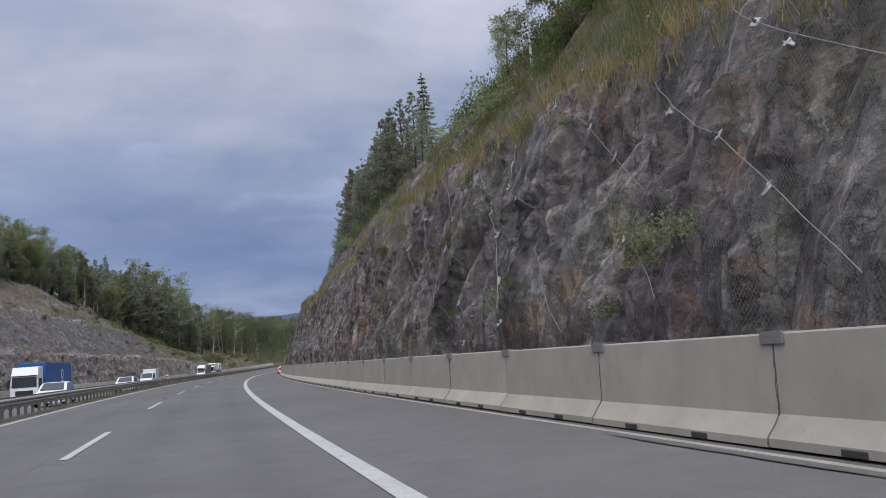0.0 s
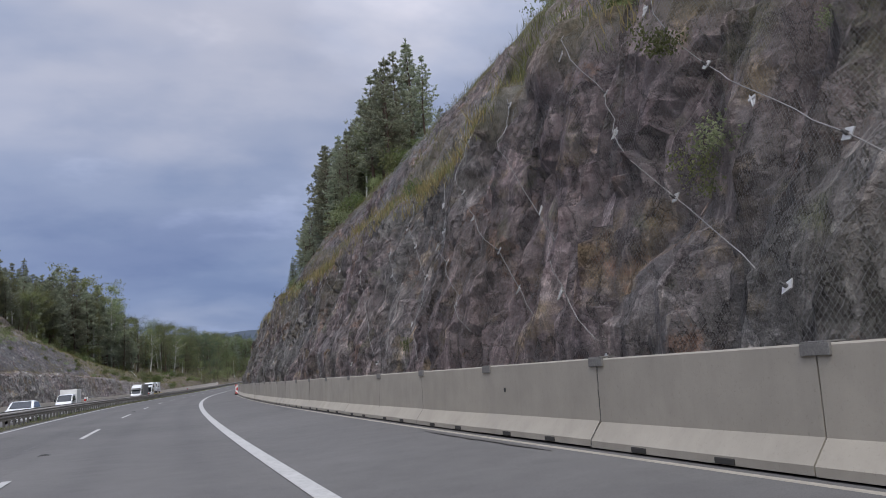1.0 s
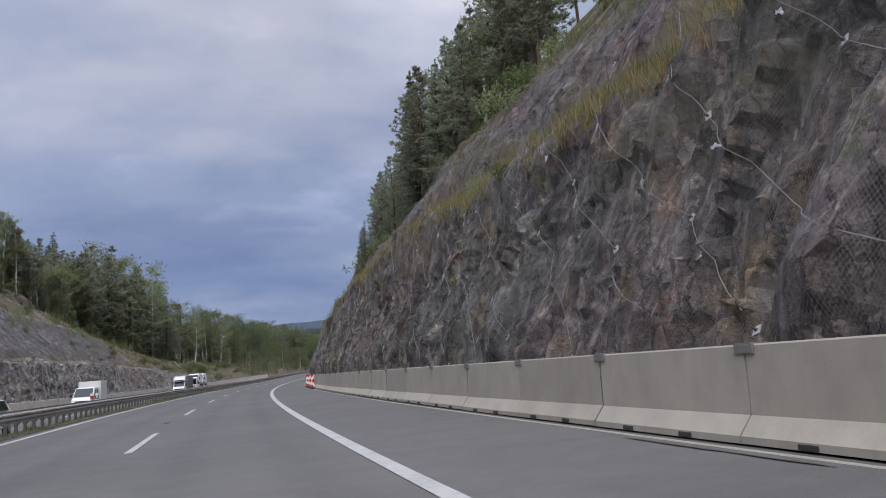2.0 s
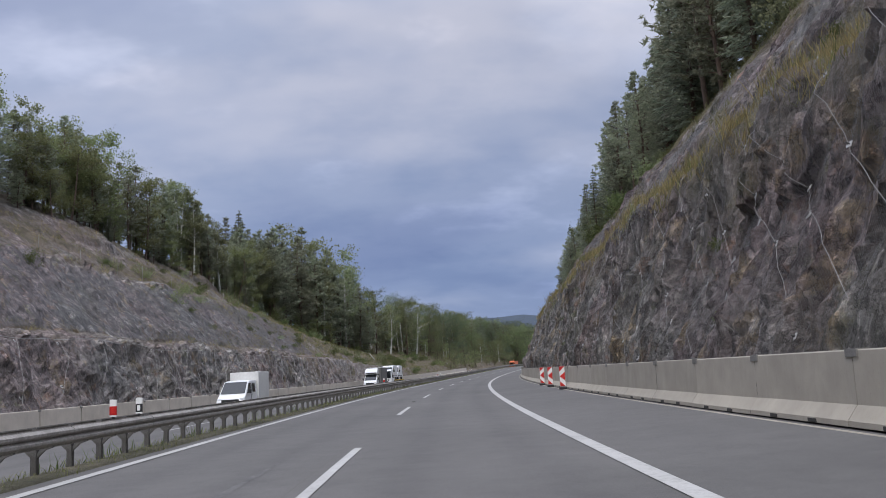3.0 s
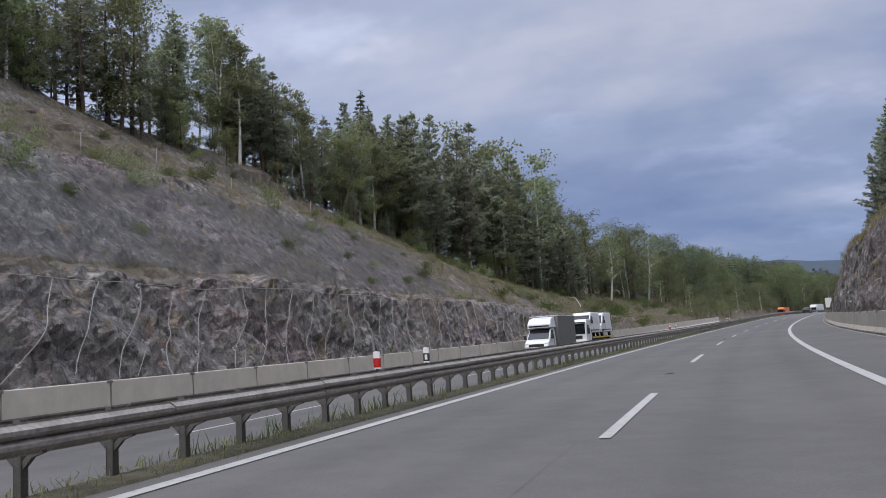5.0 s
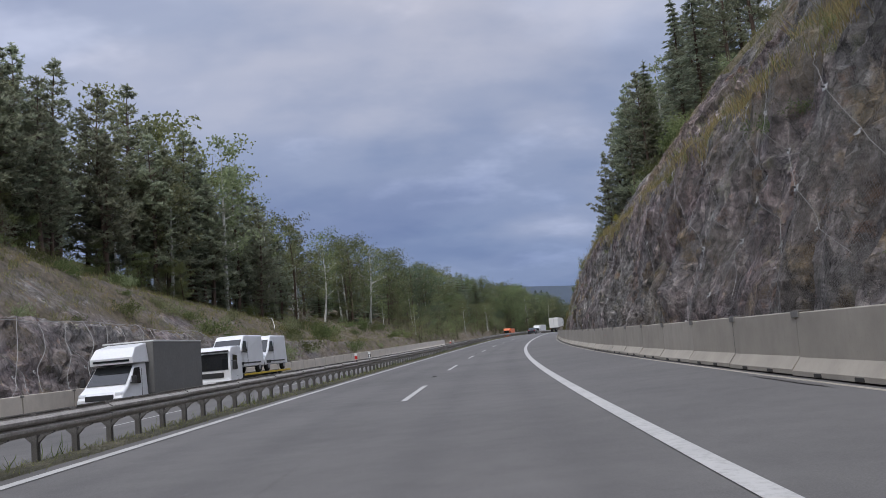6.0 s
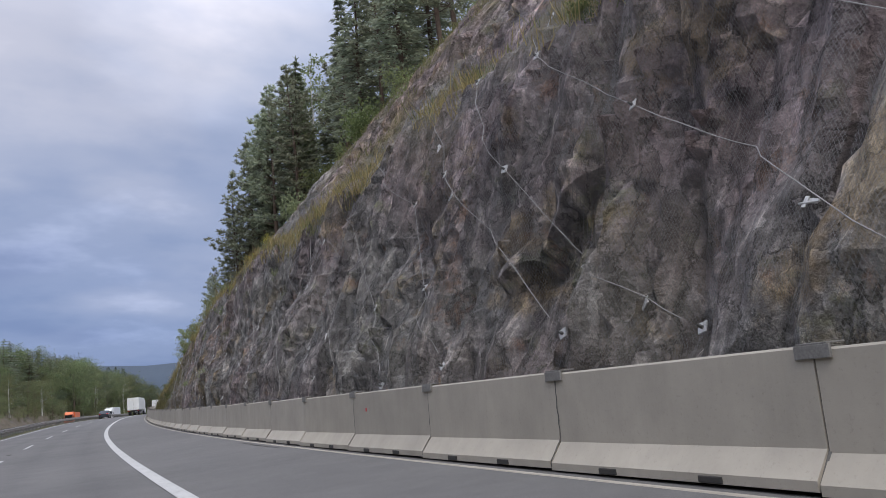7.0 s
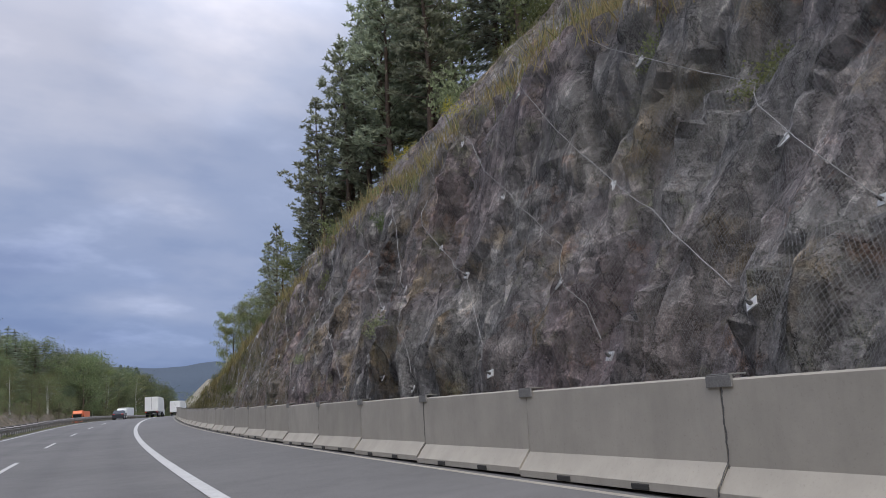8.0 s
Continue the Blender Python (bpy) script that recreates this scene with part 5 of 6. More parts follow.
def clip_mesh():
    """A bent steel lug under a crossing of ropes."""
    bm = bmesh.new()
    box(bm, 0, 0, 0.01, 0.16, 0.05, 0.014, 0.003); box(bm, 0.06, 0.02, 0.025, 0.05, 0.12, 0.012, 0.003)
    tube(bm, (-0.10, 0, 0.015), (0.12, 0.05, 0.035), 0.011, None, 6)
    me = bpy.data.meshes.new("rope_clip"); bm.to_mesh(me); bm.free(); me.materials.append(MAT["plate"])
    return me


clip_me = clip_mesh()


def rope_clip(s, d):
    q = net_point(NETS, s, d)
    if q is None: return
    c = new("rope_clip", clip_me)
    x, y, z = on_road(q[0], q[1] - 0.04, q[2] + 0.01)
    n = stand(q[0], 0).to_3x3() @ Vector((-0.88, anchor_rng.uniform(-0.3, 0.3), 0.45))
    c.matrix_world = Matrix.Translation((x, y, z)) @ n.to_track_quat("Z", "Y").to_matrix().to_4x4() @ Matrix.Rotation(anchor_rng.uniform(0, 3.1), 4, "Z")
    tagged(c, "small pale bent steel clip holding ropes on the net", "rope clip", "clips of the rock net")


def rope_along(nets, knots, side, radius, label, group, sag=0.12):
    """Taut between its knots, lying on the net where the rock stands out."""
    pts = []
    for (s0, d0), (s1, d1) in zip(knots[:-1], knots[1:]):
        n = 7
        qa, qb = net_point(nets, s0, d0), net_point(nets, s1, d1)
        if qa is None or qb is None: continue
        for k in range(n):
            t = k / n
            q = net_point(nets, s0 + (s1 - s0) * t, d0 + (d1 - d0) * t - sag * 4 * t * (1 - t))
            taut = qa + (qb - qa) * t
            if q is not None:
                dq = d0 + (d1 - d0) * t
                near = [(right_at if side > 0 else left_at)(taut[0] + a, dq + b)[0][1] for a, b in ((0, 0), (0.3, 0), (-0.3, 0), (0, 0.25), (0, -0.25))]
                o = min(taut[1], q[1], near[0]) if side > 0 else max(taut[1], q[1], *near)
                pts.append(np.array([taut[0], o - (0.05 if side > 0 else 0.12) * side, 0.75 * taut[2] + 0.25 * q[2] + (0.02 if side > 0 else 0.10)]))
    if len(pts) > 4:
        pts = np.array(pts)
        if side < 0: pts[1:-1] = (pts[:-2] + 2 * pts[1:-1] + pts[2:]) / 4
        rope(pts, radius, label, group, "rope" if side > 0 else "rope_pale")


for i in range(0, 97):
    chain = [heads.get((i, r)) for r in (4, 3, 2, 1, 0)]
    chain = [c for c in chain if c]
    if len(chain) >= 3:
        rope_along(NETS, chain, 1, 0.0068, "thin grey steel rope stretched between rock anchors", "ropes over the rock net", 0.10)
    for (s0, d0), (s1, d1) in zip(chain[:-1], chain[1:]):
        k = anchor_rng.uniform(0.35, 0.65)
        if anchor_rng.random() < 0.62: rope_clip(s0 + (s1 - s0) * k + 0.25, d0 + (d1 - d0) * k)
for i in range(0, 84):
    s = 80 + 2.1 * i
    if s < 150 and i % 2: continue
    r = anchor_rng.uniform
    low = (s - r(2.8, 3.8), r(1.9, 2.6))
    m1, m2 = (s - 1.0 + r(-0.3, 0.3), 5.0 + r(-0.3, 0.3)), (s - 2.1 + r(-0.35, 0.35), 3.5 + r(-0.3, 0.3))
    rope_along(LNETS, [(s, 6.75), m1, m2, low], -1, 0.010 if s < 155 else 0.015, "pale steel rope stretched down over the net", "ropes over the cutting's net", 0.05)
    if i % 3 == 1:
        rope_along(LNETS, [m1, (s + r(0.3, 0.9), 3.6), (s - 0.3, 2.2)], -1, 0.009 if s < 155 else 0.013, "pale steel rope stretched down over the net", "ropes over the cutting's net", 0.05)
    for a in ((s, 6.7), m2):
        q = net_point(LNETS, *a)
        if q is not None and r(0, 1) < 0.5: anchor(q, -1, "anchors of the cutting", 1.1)
for s0 in range(82, 250, 14):
    rope_along(LNETS, [(s0 + 3.5 * k, 6.75) for k in range(5)], -1, 0.018, "pale steel border rope along the top of the net", "ropes over the cutting's net", 0.15)


# ---- grass, bushes ----
def grass(name, at, spots, mat, label, size):
    """Uneven tufts of blades, as one mesh."""
    g = np.random.default_rng(len(spots))
    V, F = [], []
    for s, d in spots:
        q, _ = at(s, d)
        p = on_road(q[0], q[1], q[2])
        for _b in range(11):
            b = p + g.normal(0, 0.16, 3) * [1, 1, 0.15] - [0, 0, 0.05]
            h = size * g.uniform(0.5, 1.3)
            t = b + np.array([g.normal(0, 0.30) * h, g.normal(0, 0.30) * h, h])
            w = np.array([g.normal(), g.normal(), 0]); w = w / (np.linalg.norm(w) + 1e-9) * (0.004 + 0.014 * size)
            m = (b + t) / 2 + g.normal(0, 0.04, 3)
            n = len(V)
            V += [b - w, b + w, m + w * 0.8, m - w * 0.8, t]
            F += [(n, n + 1, n + 2, n + 3), (n + 3, n + 2, n + 4)]
    ob = mesh_ob(name, np.array(V), F, mat)
    tagged(ob, label, "grass", kind="stuff")


def spots_on(at, rs, n, s0, s1, d0, d1, least, clump):
    out = []
    while len(out) < n:
        s, d = rs.uniform(s0, s1), rs.uniform(d0, d1)
        if noise.noise((s / 3.1, d / 2.2, clump)) < -0.05: continue
        if at(s, d)[1] >= least: out.append((s, d))
    return out


veg_rng = random.Random(21)


def bench_d(s):
    d, p = resample(right_profile(s), 0)
    return d[3], d[4]


bench_spots = []
while len(bench_spots) < 7600:
    s = veg_rng.uniform(0, 292)
    a, b = bench_d(s)
    if noise.noise((s / 5.1, 0.3, 8.8)) > -0.32:
        bench_spots.append((s, veg_rng.triangular(a - 0.7, b + 1.2, a + 0.15)))
grass("dry_grass", right_at, bench_spots[:5000], MAT["dry_grass"], "dry yellow grass on the ledge of the rock wall", 0.54)
grass("ledge_grass", right_at, bench_spots[5000:], MAT["green_grass"], "yellow-green grass on the ledge of the rock wall", 0.46)
grass("hill_grass", right_at, spots_on(right_at, veg_rng, 6000, 0, 300, 10.5, 26, 0.40, 4.2), MAT["green_grass"], "rough green and straw grass on the upper slope", 0.45)
grass("brow_grass", right_at, spots_on(right_at, veg_rng, 3200, 22, 66, 8.0, 19, 0.30, 3.3), MAT["green_grass"], "tall yellow-green grass on the brow of the cutting", 0.5)
grass("slope_grass", left_at, spots_on(left_at, veg_rng, 2300, 80, 300, 7, 30, 0.5, 6.1), MAT["dry_grass"], "straw-coloured grass on the cutting's ledges", 0.36)
grass("slope_weeds", left_at, spots_on(left_at, veg_rng, 1900, 80, 300, 9, 30, 0.35, 2.7), MAT["green_grass"], "green weeds on the cutting's slope", 0.32)
grass("bank_grass", left_at, spots_on(left_at, veg_rng, 2600, 215, 360, 2.5, 24, 0.5, 9.1), MAT["green_grass"], "green grass on the low bank", 0.5)


grass("toe_grass", right_at, [(veg_rng.triangular(256, 312, 290), veg_rng.uniform(0.8, 9)) for _k in range(1700)], MAT["green_grass"], "green grass where the rock wall runs out", 0.42)


def bush_mesh(seed, mat, n=760):
    g = np.random.default_rng(seed)
    cs = g.normal(0, 0.42, (14, 3)) * [1, 1, 0.55] + [0, 0, 0.55]
    C = cs[g.integers(0, 14, n)] + g.normal(0, 0.2, (n, 3)) * [1, 1, 0.9]
    C[:, 2] = np.abs(C[:, 2]) + 0.03
    return quads_mesh("bush", C, g.uniform(0.035, 0.085, n), 0.3, g, mat, 1.7)


BUSHES = [bush_mesh(i, MAT["bush"]) for i in range(3)] + [bush_mesh(9, MAT["leaf"]), bush_mesh(12, MAT["leaf_pale"])]
FLOWERS = bush_mesh(15, MAT["flower"], 500)


def bush(p, k, label, group, me=None):
    b = new("bush", me or veg_rng.choice(BUSHES))
    b.matrix_world = Matrix.Translation(p) @ Matrix.Rotation(veg_rng.uniform(0, 6.28), 4, "Z") @ Matrix.Diagonal((k, k, k * veg_rng.uniform(0.8, 1.3), 1))
    tagged(b, label, "bush", group)


for i in range(80):
    s = veg_rng.uniform(20, 58) if i < 34 else veg_rng.uniform(62, 300); d = veg_rng.triangular(12.0, 24, 16) if i < 34 else veg_rng.uniform(14, 24)
    q, v = right_at(s, d)
    bush(on_road(q[0], q[1], q[2] - 0.1), veg_rng.uniform(0.6, 1.9) * (0.9 if s < 75 else 1), "leafy green bush on the upper slope", "bushes above the rock wall")
for i in range(30):
    s = veg_rng.uniform(10, 290); a, b_ = bench_d(s)
    q, v = right_at(s, veg_rng.uniform(a - 0.3, b_ + 0.8))
    bush(on_road(q[0], q[1], q[2] - 0.05), veg_rng.uniform(0.3, 0.8), "small weedy bush on the rock ledge", "weeds on the rock ledge")
for i in range(50):
    s = veg_rng.uniform(20, 285) if i < 30 else veg_rng.uniform(24, 52)
    q, v = right_at(s, veg_rng.uniform(1.5, 8.0))
    bush(on_road(q[0], q[1], q[2] - 0.05), veg_rng.uniform(0.22, 0.55), "small green weed growing from the rock", "weeds in the rock")
for s in (248, 252, 253.5, 256):
    q, v = right_at(s, bench_d(s)[1] + 3.0)
    bush(on_road(q[0], q[1], q[2]), 0.6, "bush with yellow autumn flowers on the slope", "flowering bushes", FLOWERS)
for i in range(96):
    s = veg_rng.uniform(90, 330) if i < 52 else veg_rng.uniform(172, 245); d = veg_rng.uniform(16.5, 30) if i < 52 else veg_rng.uniform(9, 22)
    q, v = left_at(s, d)
    bush(on_road(q[0], q[1], q[2] - 0.1), veg_rng.uniform(0.4, 1.3), "low dark bush on the cutting's slope", "bushes on the cutting")
for i in range(52):
    s = veg_rng.uniform(225, 400) if i < 20 else veg_rng.uniform(240, 330); d = veg_rng.uniform(3, 24) if i < 20 else veg_rng.uniform(2.5, 15)
    q, v = left_at(s, d)
    bush(on_road(q[0], q[1], q[2] - 0.1), veg_rng.uniform(0.5, 1.8), "green bush on the low bank", "bushes on the bank")


def median_at(s, d):
    return np.array([s, -9.42 + d, 0.02]), 1.0


grass("median_weeds", median_at, [(veg_rng.uniform(60, 330), veg_rng.uniform(-0.02, 0.74)) for _k in range(2600)], MAT["green_grass"], "thin weeds and dry grass under the guard rail", 0.13)
grass("median_stalks", median_at, [(veg_rng.uniform(90, 300), veg_rng.uniform(0.0, 0.4)) for _k in range(110)], MAT["bush"], "tall dark weed stalks under the guard rail", 0.34)


def slope_post(s, d):
    """A thin grey steel post of the old fence on the slope."""
    q, _ = left_at(s, d)
    g = new("fence_post")
    tagged(g, "thin grey steel fence post on the grassy slope", "fence post", "fence posts on the slope")
    g.matrix_world = stand(q[0], q[1], q[2] - 0.2, 0, 1.0)
    bm = bmesh.new(); tube(bm, (0, 0, 0), (0.02, 0, 1.7), 0.024, 0.02, 8)
    part("shaft", bm, MAT["rope"], g, smooth=True)
    bm = bmesh.new(); tube(bm, (0.02, 0, 1.69), (0.02, 0, 1.74), 0.03, 0.028, 8)
    part("cap", bm, MAT["steel_dull"], g)


for i in range(12):
    slope_post(136 + 6.2 * i + veg_rng.uniform(-0.8, 0.8), 20.2 + veg_rng.uniform(-0.4, 0.4))


def drain_pipe():
    """A pale pipe that lies down the grassy bank past the end of the rock."""
    pts = []
    for k in range(25):
        q = k / 24
        s, o = 277.5 - 12.3 * q + 1.6 * math.sin(q * math.pi), -35.6 + 6.0 * q
        p, _ = left_at(s, d_for_o(left_profile, s, o))
        pts.append((p[0], p[1], p[2] + 0.22))
    rope(pts, 0.075, "pale plastic drain pipe lying down the bank", "", "birch_bark", "drain_pipe", "pipe")


drain_pipe()


# ---- traffic and roadside furniture ----
MAT["white_paint"] = simple("white_vehicle_paint", (0.74, 0.75, 0.76), 0.28, 0, 0.05, 1.2)
MAT["trailer_white"] = simple("trailer_white", (0.66, 0.66, 0.64), 0.5, 0, 0.08, 0.7)
MAT["curtain"] = simple("grey_curtain", (0.15, 0.148, 0.14), 0.6, 0, 0.12, 0.8, 0.1)
MAT["blue_box"] = simple("blue_container", (0.02, 0.11, 0.32), 0.45, 0, 0.15, 0.9)
MAT["orange_paint"] = simple("orange_vehicle_paint", (0.78, 0.15, 0.03), 0.35, 0, 0.06, 1.0)
MAT["glass_dark"] = simple("vehicle_glass", (0.012, 0.014, 0.016), 0.06, 0, 0.1, 2.0, 0, 0.7)
MAT["tyre"] = simple("tyre_rubber", (0.02, 0.02, 0.02), 0.85, 0, 0.2, 9.0)
MAT["black_plastic"] = simple("black_plastic", (0.025, 0.025, 0.026), 0.55, 0, 0.2, 5.0)
MAT["rim"] = simple("wheel_rim", (0.35, 0.35, 0.36), 0.4, 0.6, 0.1, 5.0)
MAT["lamp_glass"] = simple("lamp_glass", (0.75, 0.77, 0.80), 0.12, 0, 0.05, 3.0)
MAT["tail_red"] = simple("tail_lamp", (0.45, 0.015, 0.012), 0.3, 0, 0.1, 3.0)
MAT["sign_red"] = simple("sign_red", (0.55, 0.025, 0.02), 0.4, 0, 0.08, 3.0)
MAT["sign_white"] = simple("sign_white", (0.80, 0.80, 0.78), 0.4, 0, 0.05, 3.0)
MAT["yellow_paint"] = simple("yellow_frame_paint", (0.60, 0.42, 0.03), 0.5, 0, 0.15, 3.0)
MAT["dark_paint"] = simple("dark_car_paint", (0.035, 0.038, 0.045), 0.25, 0, 0.1, 1.0)


def side_loft(bm, outline, half, tuck=0.06, bevel=0.05):
    """A body from its side view (y forward, z up), a little narrower towards the roof."""
    zs = [z for _, z in outline]
    lo, hi = min(zs), max(zs)
    L, R = [], []
    for y, z in outline:
        w = half - tuck * ((z - lo) / (hi - lo)) ** 2
        L.append(bm.verts.new((-w, y, z))); R.append(bm.verts.new((w, y, z)))
    n = len(L)
    for i in range(n):
        bm.faces.new((L[i], L[(i + 1) % n], R[(i + 1) % n], R[i]))
    fl, fr = bm.faces.new(L[::-1]), bm.faces.new(R)
    bmesh.ops.recalc_face_normals(bm, faces=bm.faces)
    if bevel:
        es = list(fl.edges) + list(fr.edges)
        bmesh.ops.bevel(bm, geom=es, offset=bevel, segments=3, affect="EDGES", profile=0.6)


def quad_slab(bm, corners, thick=0.012):
    """A thin pane through four corners."""
    v = [Vector(c) for c in corners]
    n = (v[1] - v[0]).cross(v[3] - v[0]).normalized() * thick
    a = [bm.verts.new(c + n) for c in v]; b = [bm.verts.new(c - n) for c in v]
    for i in range(4):
        bm.faces.new((a[i], a[(i + 1) % 4], b[(i + 1) % 4], b[i]))
    bm.faces.new(a[::-1]); bm.faces.new(b)
    bmesh.ops.recalc_face_normals(bm, faces=bm.faces)


def wheel(parent, x, y, r, w=0.24):
    h = new("wheel"); h.parent = parent
    h.matrix_basis = Matrix.Translation((x, y, r))
    bm = bmesh.new()
    bmesh.ops.create_cone(bm, cap_ends=True, segments=24, radius1=r, radius2=r, depth=w, matrix=Matrix.Rotation(math.pi / 2, 4, "Y"))
    bmesh.ops.bevel(bm, geom=[e for e in bm.edges if len(e.link_faces) == 2 and e.calc_face_angle(0) > 1], offset=0.03, segments=2, affect="EDGES")
    part("tyre", bm, MAT["tyre"], h, smooth=True)
    bm = bmesh.new()
    s = 1 if x > 0 else -1
    bmesh.ops.create_cone(bm, cap_ends=True, segments=20, radius1=r * 0.58, radius2=r * 0.5, depth=0.05, matrix=Matrix.Translation((s * (w / 2 + 0.005), 0, 0)) @ Matrix.Rotation(s * math.pi / 2, 4, "Y"))
    part("rim", bm, MAT["rim"], h, smooth=True)


def thing(name, m, label, category, group=""):
    e = new(name)
    e.matrix_world = m
    return tagged(e, label, category, group)


def pbox(name, parent, mat, *args, label=""):
    bm = bmesh.new(); box(bm, *args)
    return part(name, bm, MAT[mat], parent, label)


def van_front(v, paint, W, front, hood, base_ws, roof_front, roof, back, door_glass=True):
    """Cab of a van whose nose is at y = front: points are (y, z)."""
    half = W / 2
    bm = bmesh.new()
    side_loft(bm, [(front, 0.42), (front + 0.02, 0.75), (hood[0], hood[1]), (base_ws[0], base_ws[1]), (roof_front[0], roof_front[1]), (roof_front[0] - 0.28, roof - 0.04), (roof_front[0] - 0.7, roof), (back, roof), (back, 0.42)], half, 0.11, 0.10)
    part("body", bm, MAT[paint], v)
    dy, dz = roof_front[0] - base_ws[0], roof_front[1] - base_ws[1]
    n = Vector((0, dz, -dy)).normalized() * 0.03
    bm = bmesh.new()
    quad_slab(bm, [(-half + 0.13, base_ws[0] + 0.04 * dy + n.y, base_ws[1] + 0.04 * dz + n.z), (half - 0.13, base_ws[0] + 0.04 * dy + n.y, base_ws[1] + 0.04 * dz + n.z),
                   (half - 0.19, base_ws[0] + 0.97 * dy + n.y, base_ws[1] + 0.97 * dz + n.z), (-half + 0.19, base_ws[0] + 0.97 * dy + n.y, base_ws[1] + 0.97 * dz + n.z)])
    part("windscreen", bm, MAT["glass_dark"], v, "dark windscreen")
    for s in (-1, 1):
        x = s * (half + 0.004)
        bm = bmesh.new()
        y1 = base_ws[0] - 0.30
        quad_slab(bm, [(x, y1, base_ws[1] + 0.06), (x, y1 - 0.95, base_ws[1] + 0.02), (x - s * 0.05, y1 - 0.95, roof_front[1] - 0.10), (x - s * 0.05, y1 - 0.42, roof_front[1] - 0.12)], 0.01)
        part("side_window", bm, MAT["glass_dark"], v, "dark door window")
        bm = bmesh.new(); box(bm, s * (half - 0.20), hood[0] - 0.02, hood[1] - 0.10, 0.30, 0.30, 0.17, 0.05)
        part("headlight", bm, MAT["lamp_glass"], v, "clear headlight")
        bm = bmesh.new(); box(bm, s * (half + 0.16), base_ws[0] - 0.25, base_ws[1] + 0.22, 0.20, 0.12, 0.34, 0.03); box(bm, s * (half + 0.05), base_ws[0] - 0.28, base_ws[1] + 0.08, 0.14, 0.05, 0.05)
        part("mirror", bm, MAT["black_plastic"], v, "black wing mirror")
        wheel(v, s * (half - 0.14), front - 0.85, 0.34)
    pbox("bumper", v, "black_plastic", 0, front + 0.0, 0.50, W - 0.06, 0.16, 0.24, 0.05)
    pbox("grille", v, "black_plastic", 0, front + 0.0, 0.80, W * 0.62, 0.08, 0.24, 0.03)
    pbox("plate", v, "sign_white", 0, front + 0.085, 0.52, 0.46, 0.02, 0.10)
    for s in (-1, 1):
        pbox("side_strip", v, "black_plastic", s * (half - 0.005), (front + back) / 2 - 0.3, 0.66, 0.03, (front - back) * 0.62, 0.09, 0.01)
        pbox("door_seam", v, "black_plastic", s * (half - 0.006), base_ws[0] - 1.38, 1.25, 0.016, 0.014, 1.4)
        pbox("wheel_arch", v, "black_plastic", s * (half - 0.01), front - 0.85, 0.62, 0.03, 0.86, 0.22, 0.05)


def panel_van(m, label, group):
    v = thing("panel_van", m, label, "van", group)
    van_front(v, "white_paint", 2.0, 2.75, (2.45, 1.08), (1.95, 1.28), (1.15, 2.15), 2.45, -2.75)
    for s in (-1, 1):
        wheel(v, s * 0.86, -1.75, 0.34)
    pbox("rear_bumper", v, "black_plastic", 0, -2.76, 0.5, 1.9, 0.12, 0.2, 0.03)
    return v


def box_van(m):
    v = thing("box_van", m, "white crew-cab van with a tall white box body", "van")
    van_front(v, "white_paint", 2.02, 3.3, (3.12, 1.02), (2.68, 1.26), (1.72, 2.12), 2.24, -0.35)
    for s in (-1, 1):
        bm = bmesh.new(); x = s * 1.016
        quad_slab(bm, [(x, 0.95, 1.36), (x, 0.35, 1.36), (x - s * 0.05, 0.35, 2.0), (x - s * 0.05, 0.95, 2.0)], 0.01)
        part("rear_side_window", bm, MAT["glass_dark"], v, "dark rear cab window")
        wheel(v, s * 0.86, -1.7, 0.34)
        pbox("door_handle", v, "black_plastic", s * 1.02, 1.25, 1.2, 0.03, 0.16, 0.04, 0.01)
    pbox("box_body", v, "trailer_white", 0, -1.85, 1.78, 2.2, 3.0, 2.15, 0.03, label="white box body")
    pbox("frame", v, "black_plastic", 0, -1.6, 0.55, 0.9, 3.2, 0.16, 0.02)
    return v


def curtain_truck(m):
    """A van-nosed truck with a sleeper pod over the cab and a curtain-sided body."""
    v = thing("curtain_truck", m, "white light truck with a roof pod and grey curtain body", "truck")
    van_front(v, "white_paint", 2.05, 4.2, (4.02, 1.02), (3.58, 1.26), (2.66, 2.12), 2.24, 1.5)
    bm = bmesh.new()
    side_loft(bm, [(3.0, 2.22), (3.05, 2.5), (2.6, 2.95), (1.6, 3.12), (1.35, 3.12), (1.35, 2.22)], 1.02, 0.12, 0.06)
    part("roof_pod", bm, MAT["white_paint"], v, "white sleeper pod over the cab")
    pbox("pod_visor", v, "glass_dark", 0, 3.02, 2.36, 1.7, 0.06, 0.10, 0.02)
    pbox("curtain_body", v, "curtain", 0, -1.7, 1.95, 2.45, 6.0, 2.45, 0.03, label="grey curtain side")
    pbox("roof_frame", v, "trailer_white", 0, -1.7, 3.20, 2.5, 6.05, 0.08, 0.02)
    pbox("front_wall", v, "curtain", 0, 1.33, 1.98, 2.47, 0.06, 2.4, 0.02)
    pbox("chassis", v, "black_plastic", 0, -1.4, 0.6, 0.9, 6.2, 0.18, 0.02)
    for s in (-1, 1):
        wheel(v, s * 0.9, -2.6, 0.36)
    return v


